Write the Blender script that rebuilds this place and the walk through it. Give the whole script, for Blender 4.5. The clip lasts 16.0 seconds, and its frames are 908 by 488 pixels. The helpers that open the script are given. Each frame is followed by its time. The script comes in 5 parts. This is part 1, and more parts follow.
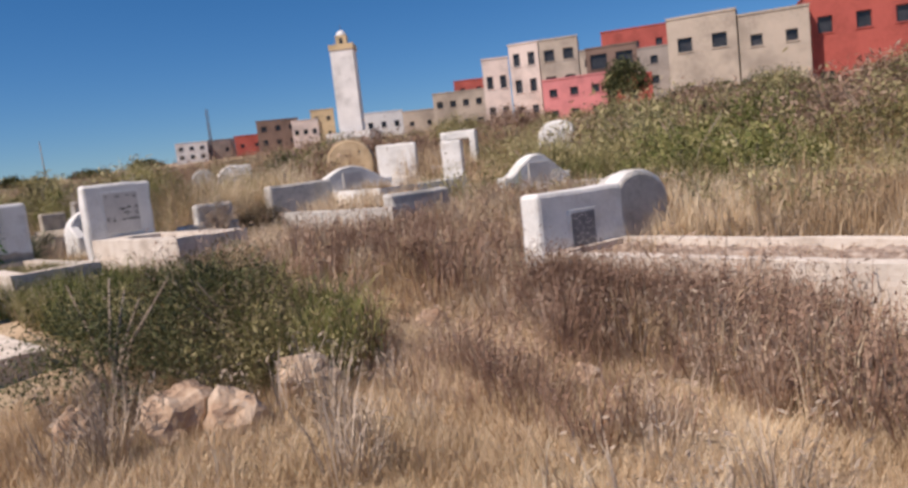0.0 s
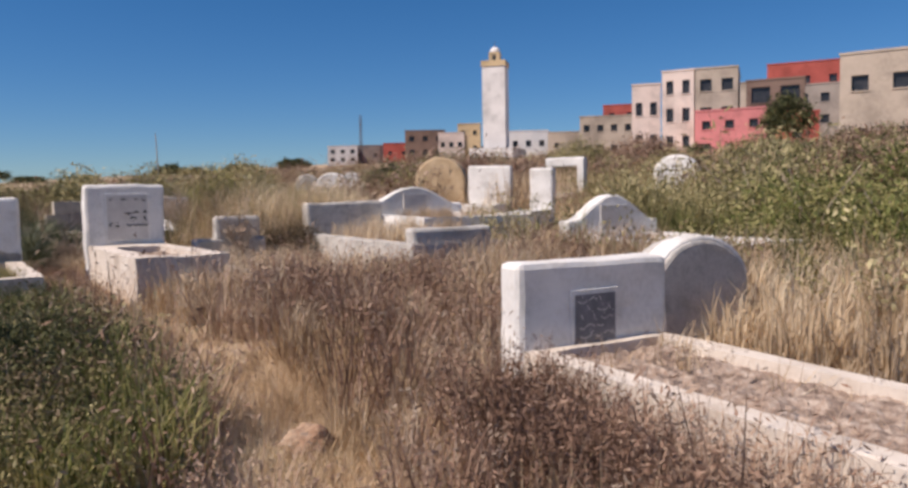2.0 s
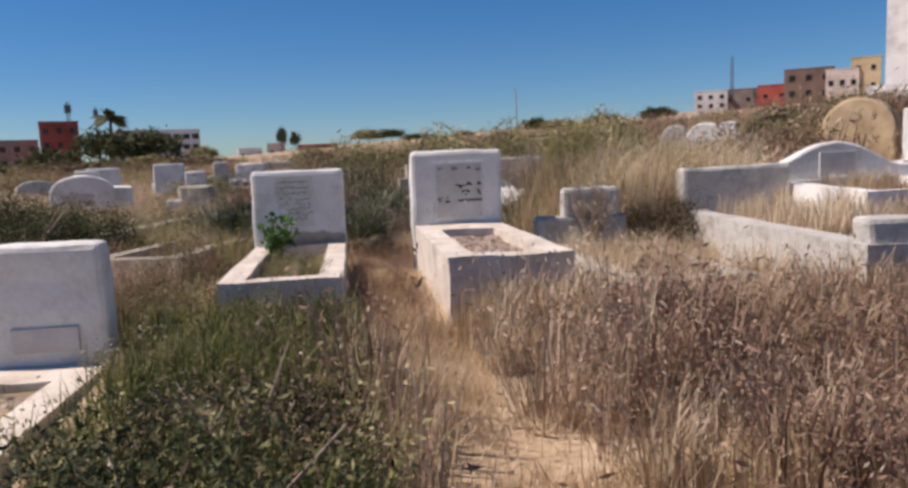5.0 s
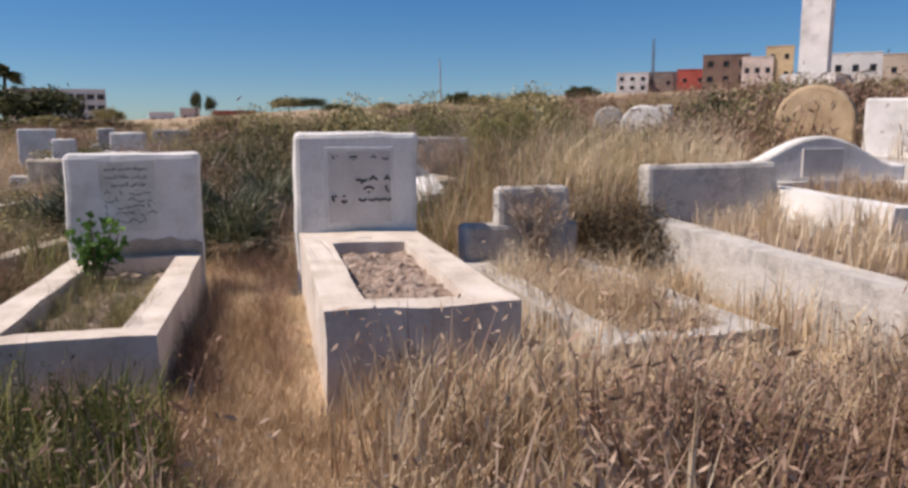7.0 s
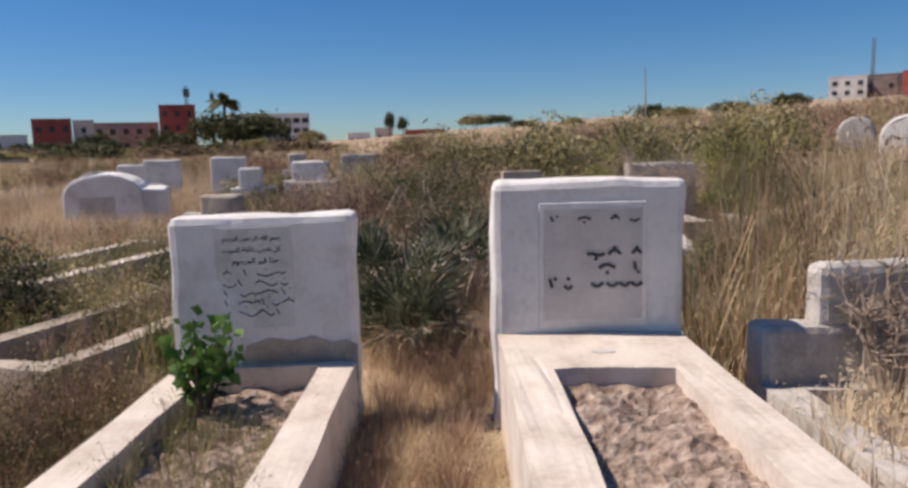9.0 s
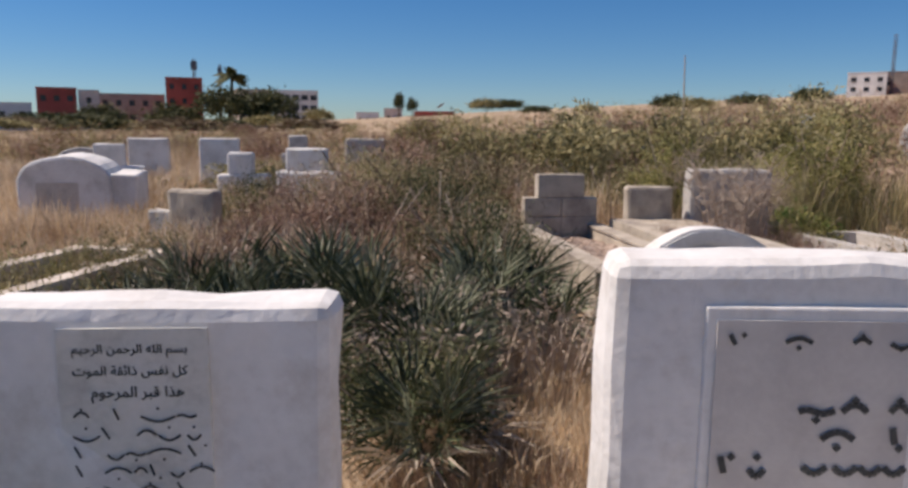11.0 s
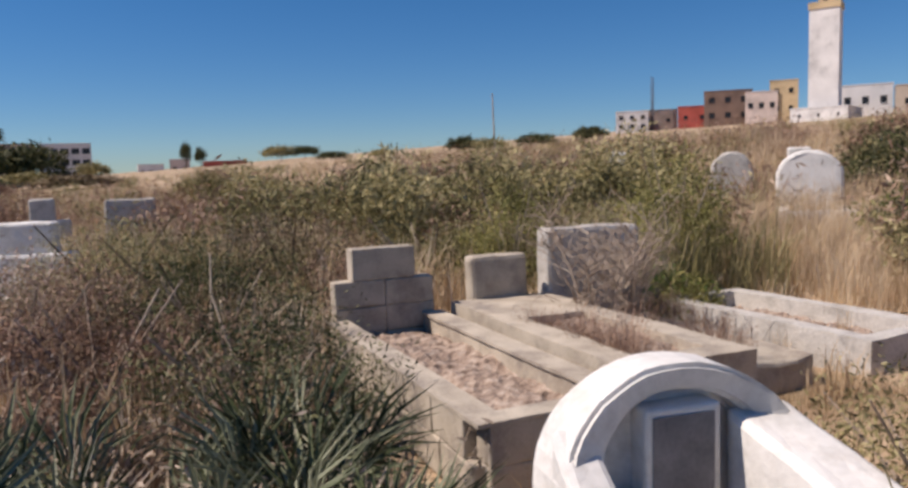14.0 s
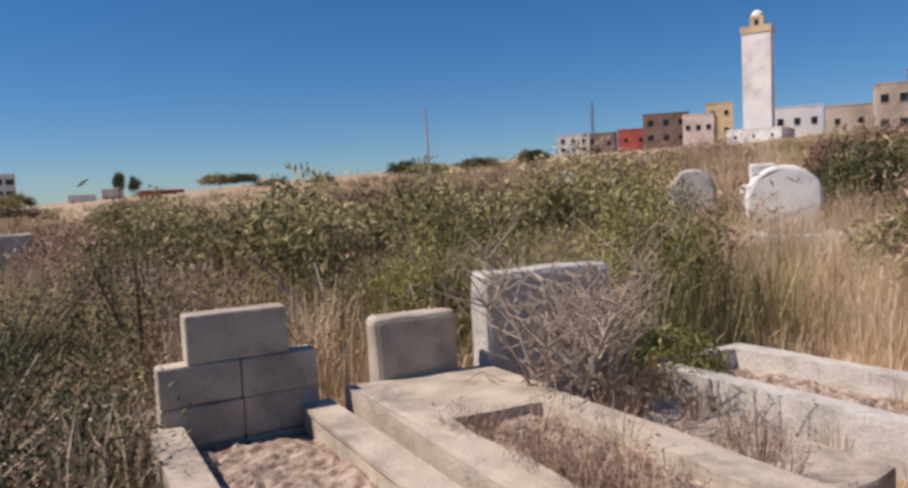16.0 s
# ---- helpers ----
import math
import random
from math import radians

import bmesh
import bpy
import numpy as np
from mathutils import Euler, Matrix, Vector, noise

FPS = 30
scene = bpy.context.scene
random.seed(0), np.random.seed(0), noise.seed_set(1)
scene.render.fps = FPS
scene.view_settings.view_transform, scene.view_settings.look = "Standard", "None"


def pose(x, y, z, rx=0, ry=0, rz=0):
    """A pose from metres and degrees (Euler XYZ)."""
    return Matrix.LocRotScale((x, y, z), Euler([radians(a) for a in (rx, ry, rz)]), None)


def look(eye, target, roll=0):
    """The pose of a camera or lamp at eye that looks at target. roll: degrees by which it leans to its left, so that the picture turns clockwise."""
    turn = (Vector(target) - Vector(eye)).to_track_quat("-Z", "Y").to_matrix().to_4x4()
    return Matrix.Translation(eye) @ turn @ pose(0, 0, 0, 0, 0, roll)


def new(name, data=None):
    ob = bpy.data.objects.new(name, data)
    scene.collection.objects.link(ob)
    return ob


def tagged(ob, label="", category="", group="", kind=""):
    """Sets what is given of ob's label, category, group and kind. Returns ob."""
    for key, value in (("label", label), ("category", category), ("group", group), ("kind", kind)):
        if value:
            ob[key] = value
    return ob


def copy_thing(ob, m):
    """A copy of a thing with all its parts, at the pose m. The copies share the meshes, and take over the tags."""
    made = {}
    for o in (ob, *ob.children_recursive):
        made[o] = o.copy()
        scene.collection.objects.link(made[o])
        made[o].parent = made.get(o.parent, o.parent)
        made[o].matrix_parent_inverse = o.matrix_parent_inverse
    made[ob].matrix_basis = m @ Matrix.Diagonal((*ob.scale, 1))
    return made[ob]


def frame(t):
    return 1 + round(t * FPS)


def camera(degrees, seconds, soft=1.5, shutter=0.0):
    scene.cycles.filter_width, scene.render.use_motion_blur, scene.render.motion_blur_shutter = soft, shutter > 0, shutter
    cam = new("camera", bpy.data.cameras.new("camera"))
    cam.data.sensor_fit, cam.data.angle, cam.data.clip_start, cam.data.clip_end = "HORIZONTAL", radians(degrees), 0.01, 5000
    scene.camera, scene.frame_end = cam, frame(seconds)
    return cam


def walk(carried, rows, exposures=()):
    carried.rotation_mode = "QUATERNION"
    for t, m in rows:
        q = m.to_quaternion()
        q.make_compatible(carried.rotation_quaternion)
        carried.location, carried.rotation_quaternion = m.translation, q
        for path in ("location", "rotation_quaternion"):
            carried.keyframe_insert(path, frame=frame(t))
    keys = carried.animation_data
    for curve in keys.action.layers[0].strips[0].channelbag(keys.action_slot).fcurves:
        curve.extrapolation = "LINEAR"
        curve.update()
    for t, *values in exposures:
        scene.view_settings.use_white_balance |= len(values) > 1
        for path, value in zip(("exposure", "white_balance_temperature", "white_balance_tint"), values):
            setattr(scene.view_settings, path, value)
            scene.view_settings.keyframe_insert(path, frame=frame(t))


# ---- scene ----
cam = camera(62.2, 16.0, soft=3.0)

PATH = [
    (0, (-3.497, -10.552, 0.886), (-2.107, -9.128, 0.679), -6.4),
    (0.5, (-2.988, -10.447, 0.868), (-1.657, -8.972, 0.639), -5.2),
    (1, (-2.385, -10.332, 0.856), (-1.088, -8.835, 0.578), -9.3),
    (1.5, (-1.827, -10.163, 0.883), (-0.566, -8.63, 0.642), -4.3),
    (2, (-1.326, -9.924, 0.975), (-0.215, -8.267, 0.84), -1.1),
    (2.5, (-0.86, -9.679, 1.006), (-0.14, -7.816, 0.907), -1.5),
    (3, (-0.727, -9.363, 1.047), (-0.42, -7.389, 0.964), -2.1),
    (3.5, (-0.637, -8.863, 1.147), (-0.284, -6.896, 1.062), -0.9),
    (4, (-0.518, -8.373, 1.117), (-0.16, -6.407, 1.035), -2.1),
    (4.5, (-0.495, -7.966, 1.118), (-0.285, -5.983, 0.953), -2.6),
    (7, (-0.075, -5.723, 1.202), (0.36, -3.795, 0.89), -0.2),
    (7.5, (0.027, -5.25, 1.299), (0.27, -3.287, 1.005), -0.3),
    (8, (-0.023, -4.742, 1.274), (0.016, -2.76, 1.011), -0.9),
    (8.5, (-0.083, -4.284, 1.341), (-0.091, -2.302, 1.077), -0.8),
    (9, (-0.097, -3.671, 1.335), (-0.143, -1.689, 1.069), -1.5),
    (11.5, (-0.371, -1.567, 1.486), (-0.424, 0.406, 1.167), 0.9),
    (12, (-0.405, -1.217, 1.508), (-0.445, 0.756, 1.185), 0.8),
    (12.5, (-0.37, -0.759, 1.509), (-0.419, 1.213, 1.183), 0.8),
    (13, (-0.335, -0.437, 1.522), (-0.373, 1.54, 1.218), 1.3),
    (13.5, (-0.318, 0.002, 1.548), (-0.139, 1.984, 1.347), -0.7),
    (14, (-0.207, 0.364, 1.542), (0.25, 2.3, 1.341), -1.8),
    (14.5, (0.063, 0.798, 1.534), (0.48, 2.743, 1.325), -1.9),
    (15, (0.235, 1.218, 1.508), (0.675, 3.161, 1.329), -0.7),
    (15.5, (0.333, 1.603, 1.516), (0.818, 3.538, 1.37), -0.4),
    (16, (0.509, 2.137, 1.503), (1.108, 4.04, 1.363), -2.7),
]
walk(cam, [(t, look(eye, target, roll)) for t, eye, target, roll in PATH],
     [(0, 0.14, 6750, 17), (16, 0.14, 6750, 17)])

# ---- light ----
SUN = Vector((-0.86, 0.12, 1.10)).normalized()
sun = new("sun", bpy.data.lights.new("sun", "SUN"))
sun.data.energy, sun.data.angle, sun.data.color = 4.8, radians(0.53), (1.0, 0.92, 0.82)
sun.matrix_world = look(SUN * 60, (0, 0, 0))
world = bpy.data.worlds.new("sky")
scene.world = world
world.use_nodes = True
wn = world.node_tree.nodes
sky = wn.new("ShaderNodeTexSky")
sky.sky_type, sky.sun_disc = "NISHITA", False
sky.sun_elevation, sky.sun_rotation = math.asin(SUN.z), math.atan2(SUN.x, SUN.y)
sky.altitude, sky.air_density, sky.dust_density, sky.ozone_density = 100, 0.9, 0.0, 4.5
wn["Background"].inputs["Strength"].default_value = 0.068
rich = wn.new("ShaderNodeHueSaturation")
rich.inputs["Saturation"].default_value = 1.28
world.node_tree.links.new(sky.outputs["Color"], rich.inputs["Color"])
# clear dry air: the band over the horizon stays blue
way = wn.new("ShaderNodeTexCoord")
split = wn.new("ShaderNodeSeparateXYZ")
climb = wn.new("ShaderNodeMapRange")
climb.interpolation_type = "SMOOTHSTEP"
climb.inputs["From Min"].default_value, climb.inputs["From Max"].default_value = -0.05, 0.30
air = wn.new("ShaderNodeMix")
air.data_type = "RGBA"
air.inputs["A"].default_value, air.inputs["B"].default_value = (0.66, 0.85, 1.07, 1), (0.84, 1.05, 1.15, 1)
clear = wn.new("ShaderNodeMix")
clear.data_type, clear.blend_type = "RGBA", "MULTIPLY"
clear.inputs["Factor"].default_value = 1.0
wl = world.node_tree.links
wl.new(way.outputs["Generated"], split.inputs[0])
wl.new(split.outputs["Z"], climb.inputs["Value"])
wl.new(climb.outputs["Result"], air.inputs["Factor"])
wl.new(rich.outputs["Color"], clear.inputs["A"])
wl.new(air.outputs["Result"], clear.inputs["B"])
wl.new(clear.outputs["Result"], wn["Background"].inputs["Color"])


# ---- materials ----
def material(name, colors, rough=0.9, scale=3.0, fine=40.0, bump=0.3, island=0.0, objrand=0.0, spec=0.25,
             stain=None, stain_scale=1.2, stain_at=(0.52, 0.68), through_light=0.0):
    """Two-scale procedural surface: broad patches between the colours, fine grain, stains and relief."""
    m = bpy.data.materials.new(name)
    m.use_nodes = True
    nt = m.node_tree
    nd, ln = nt.nodes, nt.links
    bsdf = nd["Principled BSDF"]
    geo = nd.new("ShaderNodeNewGeometry")
    broad = nd.new("ShaderNodeTexNoise")
    broad.inputs["Scale"].default_value, broad.inputs["Detail"].default_value = scale, 6
    ln.new(geo.outputs["Position"], broad.inputs["Vector"])
    grain = nd.new("ShaderNodeTexNoise")
    grain.inputs["Scale"].default_value, grain.inputs["Detail"].default_value = fine, 4
    ln.new(geo.outputs["Position"], grain.inputs["Vector"])
    ramp = nd.new("ShaderNodeValToRGB")
    el = ramp.color_ramp.elements
    while len(el) < len(colors):
        el.new(0.5)
    for i, c in enumerate(colors):
        el[i].position = 0.3 + 0.4 * i / max(1, len(colors) - 1)
        el[i].color = (*c, 1)
    add = nd.new("ShaderNodeMath")
    add.operation = "MULTIPLY_ADD"
    ln.new(grain.outputs["Fac"], add.inputs[0])
    add.inputs[1].default_value = 0.35
    ln.new(broad.outputs["Fac"], add.inputs[2])
    off = nd.new("ShaderNodeMath")
    off.operation = "SUBTRACT"
    ln.new(add.outputs[0], off.inputs[0])
    off.inputs[1].default_value = 0.175
    last = off
    for amount, kind in ((island, "geo"), (objrand, "obj")):
        if amount:
            src = geo.outputs["Random Per Island"] if kind == "geo" else nd.new("ShaderNodeObjectInfo").outputs["Random"]
            sh = nd.new("ShaderNodeMath")
            sh.operation = "MULTIPLY_ADD"
            ln.new(src, sh.inputs[0])
            sh.inputs[1].default_value = amount
            ln.new(last.outputs[0], sh.inputs[2])
            s2 = nd.new("ShaderNodeMath")
            s2.operation = "SUBTRACT"
            ln.new(sh.outputs[0], s2.inputs[0])
            s2.inputs[1].default_value = amount / 2
            last = s2
    ln.new(last.outputs[0], ramp.inputs["Fac"])
    color = ramp.outputs["Color"]
    if stain:
        sn = nd.new("ShaderNodeTexNoise")
        sn.inputs["Scale"].default_value, sn.inputs["Detail"].default_value, sn.inputs["Roughness"].default_value = stain_scale, 8, 0.7
        ln.new(geo.outputs["Position"], sn.inputs["Vector"])
        mr = nd.new("ShaderNodeMapRange")
        mr.inputs["From Min"].default_value, mr.inputs["From Max"].default_value = stain_at
        ln.new(sn.outputs["Fac"], mr.inputs["Value"])
        mix = nd.new("ShaderNodeMix")
        mix.data_type = "RGBA"
        ln.new(mr.outputs["Result"], mix.inputs["Factor"])
        ln.new(color, mix.inputs["A"])
        mix.inputs["B"].default_value = (*stain, 1)
        color = mix.outputs["Result"]
    ln.new(color, bsdf.inputs["Base Color"])
    bsdf.inputs["Roughness"].default_value = rough
    bsdf.inputs["Specular IOR Level"].default_value = spec
    if bump:
        bp = nd.new("ShaderNodeBump")
        bp.inputs["Strength"].default_value, bp.inputs["Distance"].default_value = bump, 0.02
        ln.new(add.outputs[0], bp.inputs["Height"])
        ln.new(bp.outputs["Normal"], bsdf.inputs["Normal"])
    if through_light:
        tr = nd.new("ShaderNodeBsdfTranslucent")
        ln.new(color, tr.inputs["Color"])
        mx = nd.new("ShaderNodeMixShader")
        mx.inputs["Fac"].default_value = through_light
        ln.new(bsdf.outputs[0], mx.inputs[1])
        ln.new(tr.outputs[0], mx.inputs[2])
        ln.new(mx.outputs[0], nd["Material Output"].inputs["Surface"])
    return m


WHITEWASH = material("whitewash", [(0.58, 0.565, 0.53), (0.74, 0.72, 0.685), (0.81, 0.79, 0.755)], 0.85, 2.5, 30, 0.5,
                     stain=(0.50, 0.45, 0.39), stain_scale=3.0, stain_at=(0.52, 0.78))
OLDWASH = material("old_whitewash", [(0.36, 0.335, 0.30), (0.54, 0.51, 0.465), (0.66, 0.63, 0.585)], 0.9, 4, 45, 0.8,
                   stain=(0.27, 0.25, 0.23), stain_scale=4.0, stain_at=(0.5, 0.7))
KERB = material("cream_kerb", [(0.50, 0.42, 0.345), (0.66, 0.58, 0.495), (0.73, 0.66, 0.58)], 0.88, 3, 35, 0.5,
                stain=(0.45, 0.38, 0.31), stain_scale=3.5, stain_at=(0.56, 0.8))
CONCRETE = material("grey_concrete", [(0.33, 0.28, 0.225), (0.46, 0.40, 0.32), (0.54, 0.475, 0.385)], 0.93, 4, 60, 0.8,
                    stain=(0.22, 0.19, 0.17), stain_scale=3, stain_at=(0.52, 0.72))
TAN = material("tan_stone", [(0.42, 0.30, 0.18), (0.58, 0.44, 0.28)], 0.92, 4, 40, 0.6)
PLAQUE = material("grey_plaque", [(0.50, 0.47, 0.44), (0.62, 0.59, 0.55)], 0.7, 6, 50, 0.2)
PANEL = material("engraved_panel", [(0.52, 0.50, 0.45), (0.66, 0.64, 0.58), (0.72, 0.70, 0.65)], 0.85, 5, 45, 0.4)
DARKPLAQUE = material("dark_slate_plaque", [(0.13, 0.13, 0.14), (0.24, 0.23, 0.24)], 0.6, 8, 60, 0.3)
INK = material("dark_carving", [(0.05, 0.05, 0.05), (0.10, 0.10, 0.09)], 0.8, 8, 60, 0.1)
SOIL = material("dry_soil", [(0.15, 0.105, 0.08), (0.34, 0.255, 0.20), (0.52, 0.43, 0.355)], 0.97, 16, 90, 1.0)
GROUND = material("dry_ground", [(0.26, 0.18, 0.11), (0.44, 0.32, 0.21), (0.58, 0.46, 0.33)], 0.97, 0.8, 25, 1.0,
                  stain=(0.22, 0.18, 0.10), stain_scale=0.5, stain_at=(0.5, 0.66))
ROCK = material("limestone_rock", [(0.30, 0.185, 0.12), (0.45, 0.32, 0.225), (0.56, 0.45, 0.35)], 0.92, 5, 40, 1.0, objrand=0.2)
STRAW = material("straw", [(0.35, 0.24, 0.14), (0.61, 0.465, 0.305), (0.79, 0.67, 0.49)], 0.8, 0.9, 8, 0, island=0.3, through_light=0.3)
WEED = material("brown_weed", [(0.12, 0.07, 0.048), (0.30, 0.185, 0.13), (0.53, 0.395, 0.295)], 0.85, 0.9, 8, 0, island=0.26, through_light=0.15
                )
OLIVE = material("olive_weed", [(0.075, 0.07, 0.03), (0.29, 0.255, 0.115), (0.58, 0.50, 0.28)], 0.8, 0.7, 8, 0, island=0.26, through_light=0.2)
GREEN = material("green_leaf", [(0.022, 0.03, 0.013), (0.065, 0.075, 0.028), (0.20, 0.19, 0.085)], 0.7, 1.6, 8, 0, island=0.3, through_light=0.12)
FRESH = material("fresh_leaf", [(0.05, 0.11, 0.02), (0.10, 0.20, 0.04), (0.17, 0.29, 0.07)], 0.6, 3, 20, 0, island=0.4, through_light=0.3)
GRASS = material("green_grass", [(0.06, 0.08, 0.02), (0.17, 0.19, 0.055), (0.42, 0.38, 0.16)], 0.7, 1.0, 8, 0, island=0.4, through_light=0.25)
# palm greens darkened: dense shade between the fans is put into the colour
PALM = material("palm_leaf", [(0.025, 0.035, 0.015), (0.09, 0.11, 0.05), (0.30, 0.31, 0.20)], 0.5, 3, 10, 0, island=0.3, objrand=0.35, spec=0.4, through_light=0.08)
DEADPALM = material("dead_palm_leaf", [(0.32, 0.25, 0.18), (0.56, 0.48, 0.38)], 0.8, 3, 10, 0, island=0.4, through_light=0.15)
TWIG = material("grey_twig", [(0.27, 0.205, 0.155), (0.50, 0.41, 0.325)], 0.9, 2, 20, 0, island=0.35)
YELLOWGREEN = material("yellow_green_leaf", [(0.10, 0.10, 0.03), (0.29, 0.275, 0.085), (0.55, 0.49, 0.20)], 0.7, 1.5, 8, 0, island=0.35, through_light=0.25)
THICKET = material("dark_thicket", [(0.045, 0.032, 0.02), (0.13, 0.095, 0.055), (0.34, 0.26, 0.16)], 0.85, 1.6, 8, 0, island=0.3, through_light=0.1)
BARK = material("bark", [(0.10, 0.075, 0.05), (0.2, 0.15, 0.1)], 0.95, 2, 20, 0.5)


def plaster(name, c, dark=0.7):
    return material(name, [tuple(v * dark for v in c), c, tuple(min(0.85, v * 1.12) for v in c)], 0.9, 0.35, 4, 0.2,
                    stain=tuple(v * 0.6 for v in c), stain_scale=0.25, stain_at=(0.52, 0.72))


P_CREAM = plaster("cream_plaster", (0.68, 0.57, 0.51))
P_WHITE = plaster("white_plaster", (0.76, 0.74, 0.72), 0.92)
P_GREY = plaster("grey_plaster", (0.36, 0.31, 0.27))
P_BEIGE = plaster("beige_plaster", (0.46, 0.39, 0.32))
P_PINK = plaster("pink_plaster", (0.60, 0.22, 0.22))
P_RED = plaster("red_plaster", (0.42, 0.10, 0.08))
P_BROWN = plaster("brown_plaster", (0.22, 0.15, 0.12))
P_YELLOW = plaster("yellow_plaster", (0.60, 0.46, 0.28))
GLASS = material("dark_window", [(0.02, 0.022, 0.025), (0.05, 0.05, 0.055)], 0.25, 1, 5, 0, spec=0.5)
METAL = material("grey_metal", [(0.10, 0.10, 0.11), (0.16, 0.16, 0.17)], 0.6, 2, 20, 0)


# ---- helpers of the place ----
def bump1(v, lo, hi):
    t = np.clip((v - lo) / (hi - lo), 0, 1)
    return t * t * (3 - 2 * t)


def ground_z(x, y):
    """Height of the hillside: a dip where the walk begins, then a gentle rise to the houses."""
    x, y = np.asarray(x, float), np.asarray(y, float)
    rise = 0.92 * x + 0.38 * y
    far = 0.064 * np.maximum(0, rise - 4) * bump1(rise, 2, 30)
    near = 0.055 * np.clip(x - 1.6, 0, 10)
    dip = -0.36 * bump1(-(y + 0.45 * x), 3.0, 9.5)
    wav = 0.03 * np.sin(1.7 * x + 0.6 * y) * np.sin(1.3 * y - 0.8 * x) + 0.015 * np.sin(5.1 * x + 2.0) * np.sin(4.3 * y)
    return far + near * (1 - bump1(rise, 20, 40)) + dip * (1 - bump1(np.hypot(x, y), 25, 60)) + wav - 0.03


def gz(x, y):
    return float(ground_z(x, y))


def part(name, bm, mat, parent=None, label="", smooth=False, kind=""):
    me = bpy.data.meshes.new(name)
    if isinstance(bm, bmesh.types.BMesh):
        bmesh.ops.recalc_face_normals(bm, faces=bm.faces)
        bm.to_mesh(me)
        bm.free()
    else:
        me.from_pydata(bm[0], [], bm[1])
    me.materials.append(mat)
    if smooth:
        me.polygons.foreach_set("use_smooth", [True] * len(me.polygons))
    ob = new(name, me)
    if parent:
        ob.parent = parent
    if label or kind:
        tagged(ob, label, kind=kind)
    return ob


def thing(name, m, label, category, group=""):
    ob = new(name)
    ob.empty_display_size = 0.2
    ob.matrix_world = m
    return tagged(ob, label, category, group)


def rough(bm, cuts, jitter, seed, bevel=0.02, freq=3.0):
    """Rounded, uneven plaster edges on whatever bm holds."""
    if bevel:
        sharp = [e for e in bm.edges if len(e.link_faces) == 2 and e.calc_face_angle(0) > 0.6]
        bmesh.ops.bevel(bm, geom=sharp, offset=bevel, segments=2, profile=0.5, affect="EDGES", clamp_overlap=True)
    if cuts:
        long = [e for e in bm.edges if e.calc_length() > 0.18]
        bmesh.ops.subdivide_edges(bm, edges=long, cuts=cuts, use_grid_fill=True)
    s = Vector((seed * 7.3, seed * 3.1, seed * 1.7))
    for v in bm.verts:
        n = noise.noise_vector(v.co * freq + s) + 0.5 * noise.noise_vector(v.co * freq * 3.3 + s)
        v.co += n * jitter
    return bm


def box(bm, x0, x1, y0, y1, z0, z1):
    c = bmesh.ops.create_cube(bm, size=1)["verts"]
    for v in c:
        v.co = Vector(((x0 + x1) / 2 + v.co.x * (x1 - x0), (y0 + y1) / 2 + v.co.y * (y1 - y0), (z0 + z1) / 2 + v.co.z * (z1 - z0)))
    return c


def rbox(x0, x1, y0, y1, z0, z1, cuts=4, jitter=0.008, seed=1, bevel=0.025):
    bm = bmesh.new()
    box(bm, x0, x1, y0, y1, z0, z1)
    return rough(bm, cuts, jitter, seed, bevel)


def prism(outline, y0, y1):
    """The outline (x, z) extruded from y0 to y1."""
    bm = bmesh.new()
    f = bm.faces.new([bm.verts.new((x, y0, z)) for x, z in outline])
    r = bmesh.ops.extrude_face_region(bm, geom=[f])
    bmesh.ops.translate(bm, vec=(0, y1 - y0, 0), verts=[g for g in r["geom"] if isinstance(g, bmesh.types.BMVert)])
    return bm


def ring(x0, x1, y0, y1, ix0, ix1, iy0, iy1, z0, z1):
    """A rectangular frame of kerb with an open middle."""
    bm = bmesh.new()
    o = [(x0, y0), (x1, y0), (x1, y1), (x0, y1)]
    i = [(ix0, iy0), (ix1, iy0), (ix1, iy1), (ix0, iy1)]
    V = {(k, z): [bm.verts.new((x, y, z)) for x, y in p] for k, p in (("o", o), ("i", i)) for z in (z0, z1)}
    for a in range(4):
        b = (a + 1) % 4
        bm.faces.new((V["o", z1][a], V["o", z1][b], V["i", z1][b], V["i", z1][a]))
        bm.faces.new((V["o", z0][a], V["i", z0][a], V["i", z0][b], V["o", z0][b]))
        bm.faces.new((V["o", z0][a], V["o", z0][b], V["o", z1][b], V["o", z1][a]))
        bm.faces.new((V["i", z0][a], V["i", z1][a], V["i", z1][b], V["i", z0][b]))
    return bm


def soil_patch(x0, x1, y0, y1, z, seed, n=28):
    m = max(4, int(n * abs(y1 - y0) / max(0.2, abs(x1 - x0))))
    vs, fs = [], []
    for j in range(m + 1):
        for i in range(n + 1):
            x, y = x0 + (x1 - x0) * i / n, y0 + (y1 - y0) * j / m
            vs.append((x, y, z + 0.05 * noise.noise(Vector((x * 5, y * 5, seed))) + 0.022 * noise.noise(Vector((x * 15, y * 17, seed))) + 0.016 * noise.noise(Vector((x * 33, y * 41, seed)))))
    for j in range(m):
        for i in range(n):
            a = j * (n + 1) + i
            fs.append((a, a + 1, a + n + 2, a + n + 1))
    return vs, fs


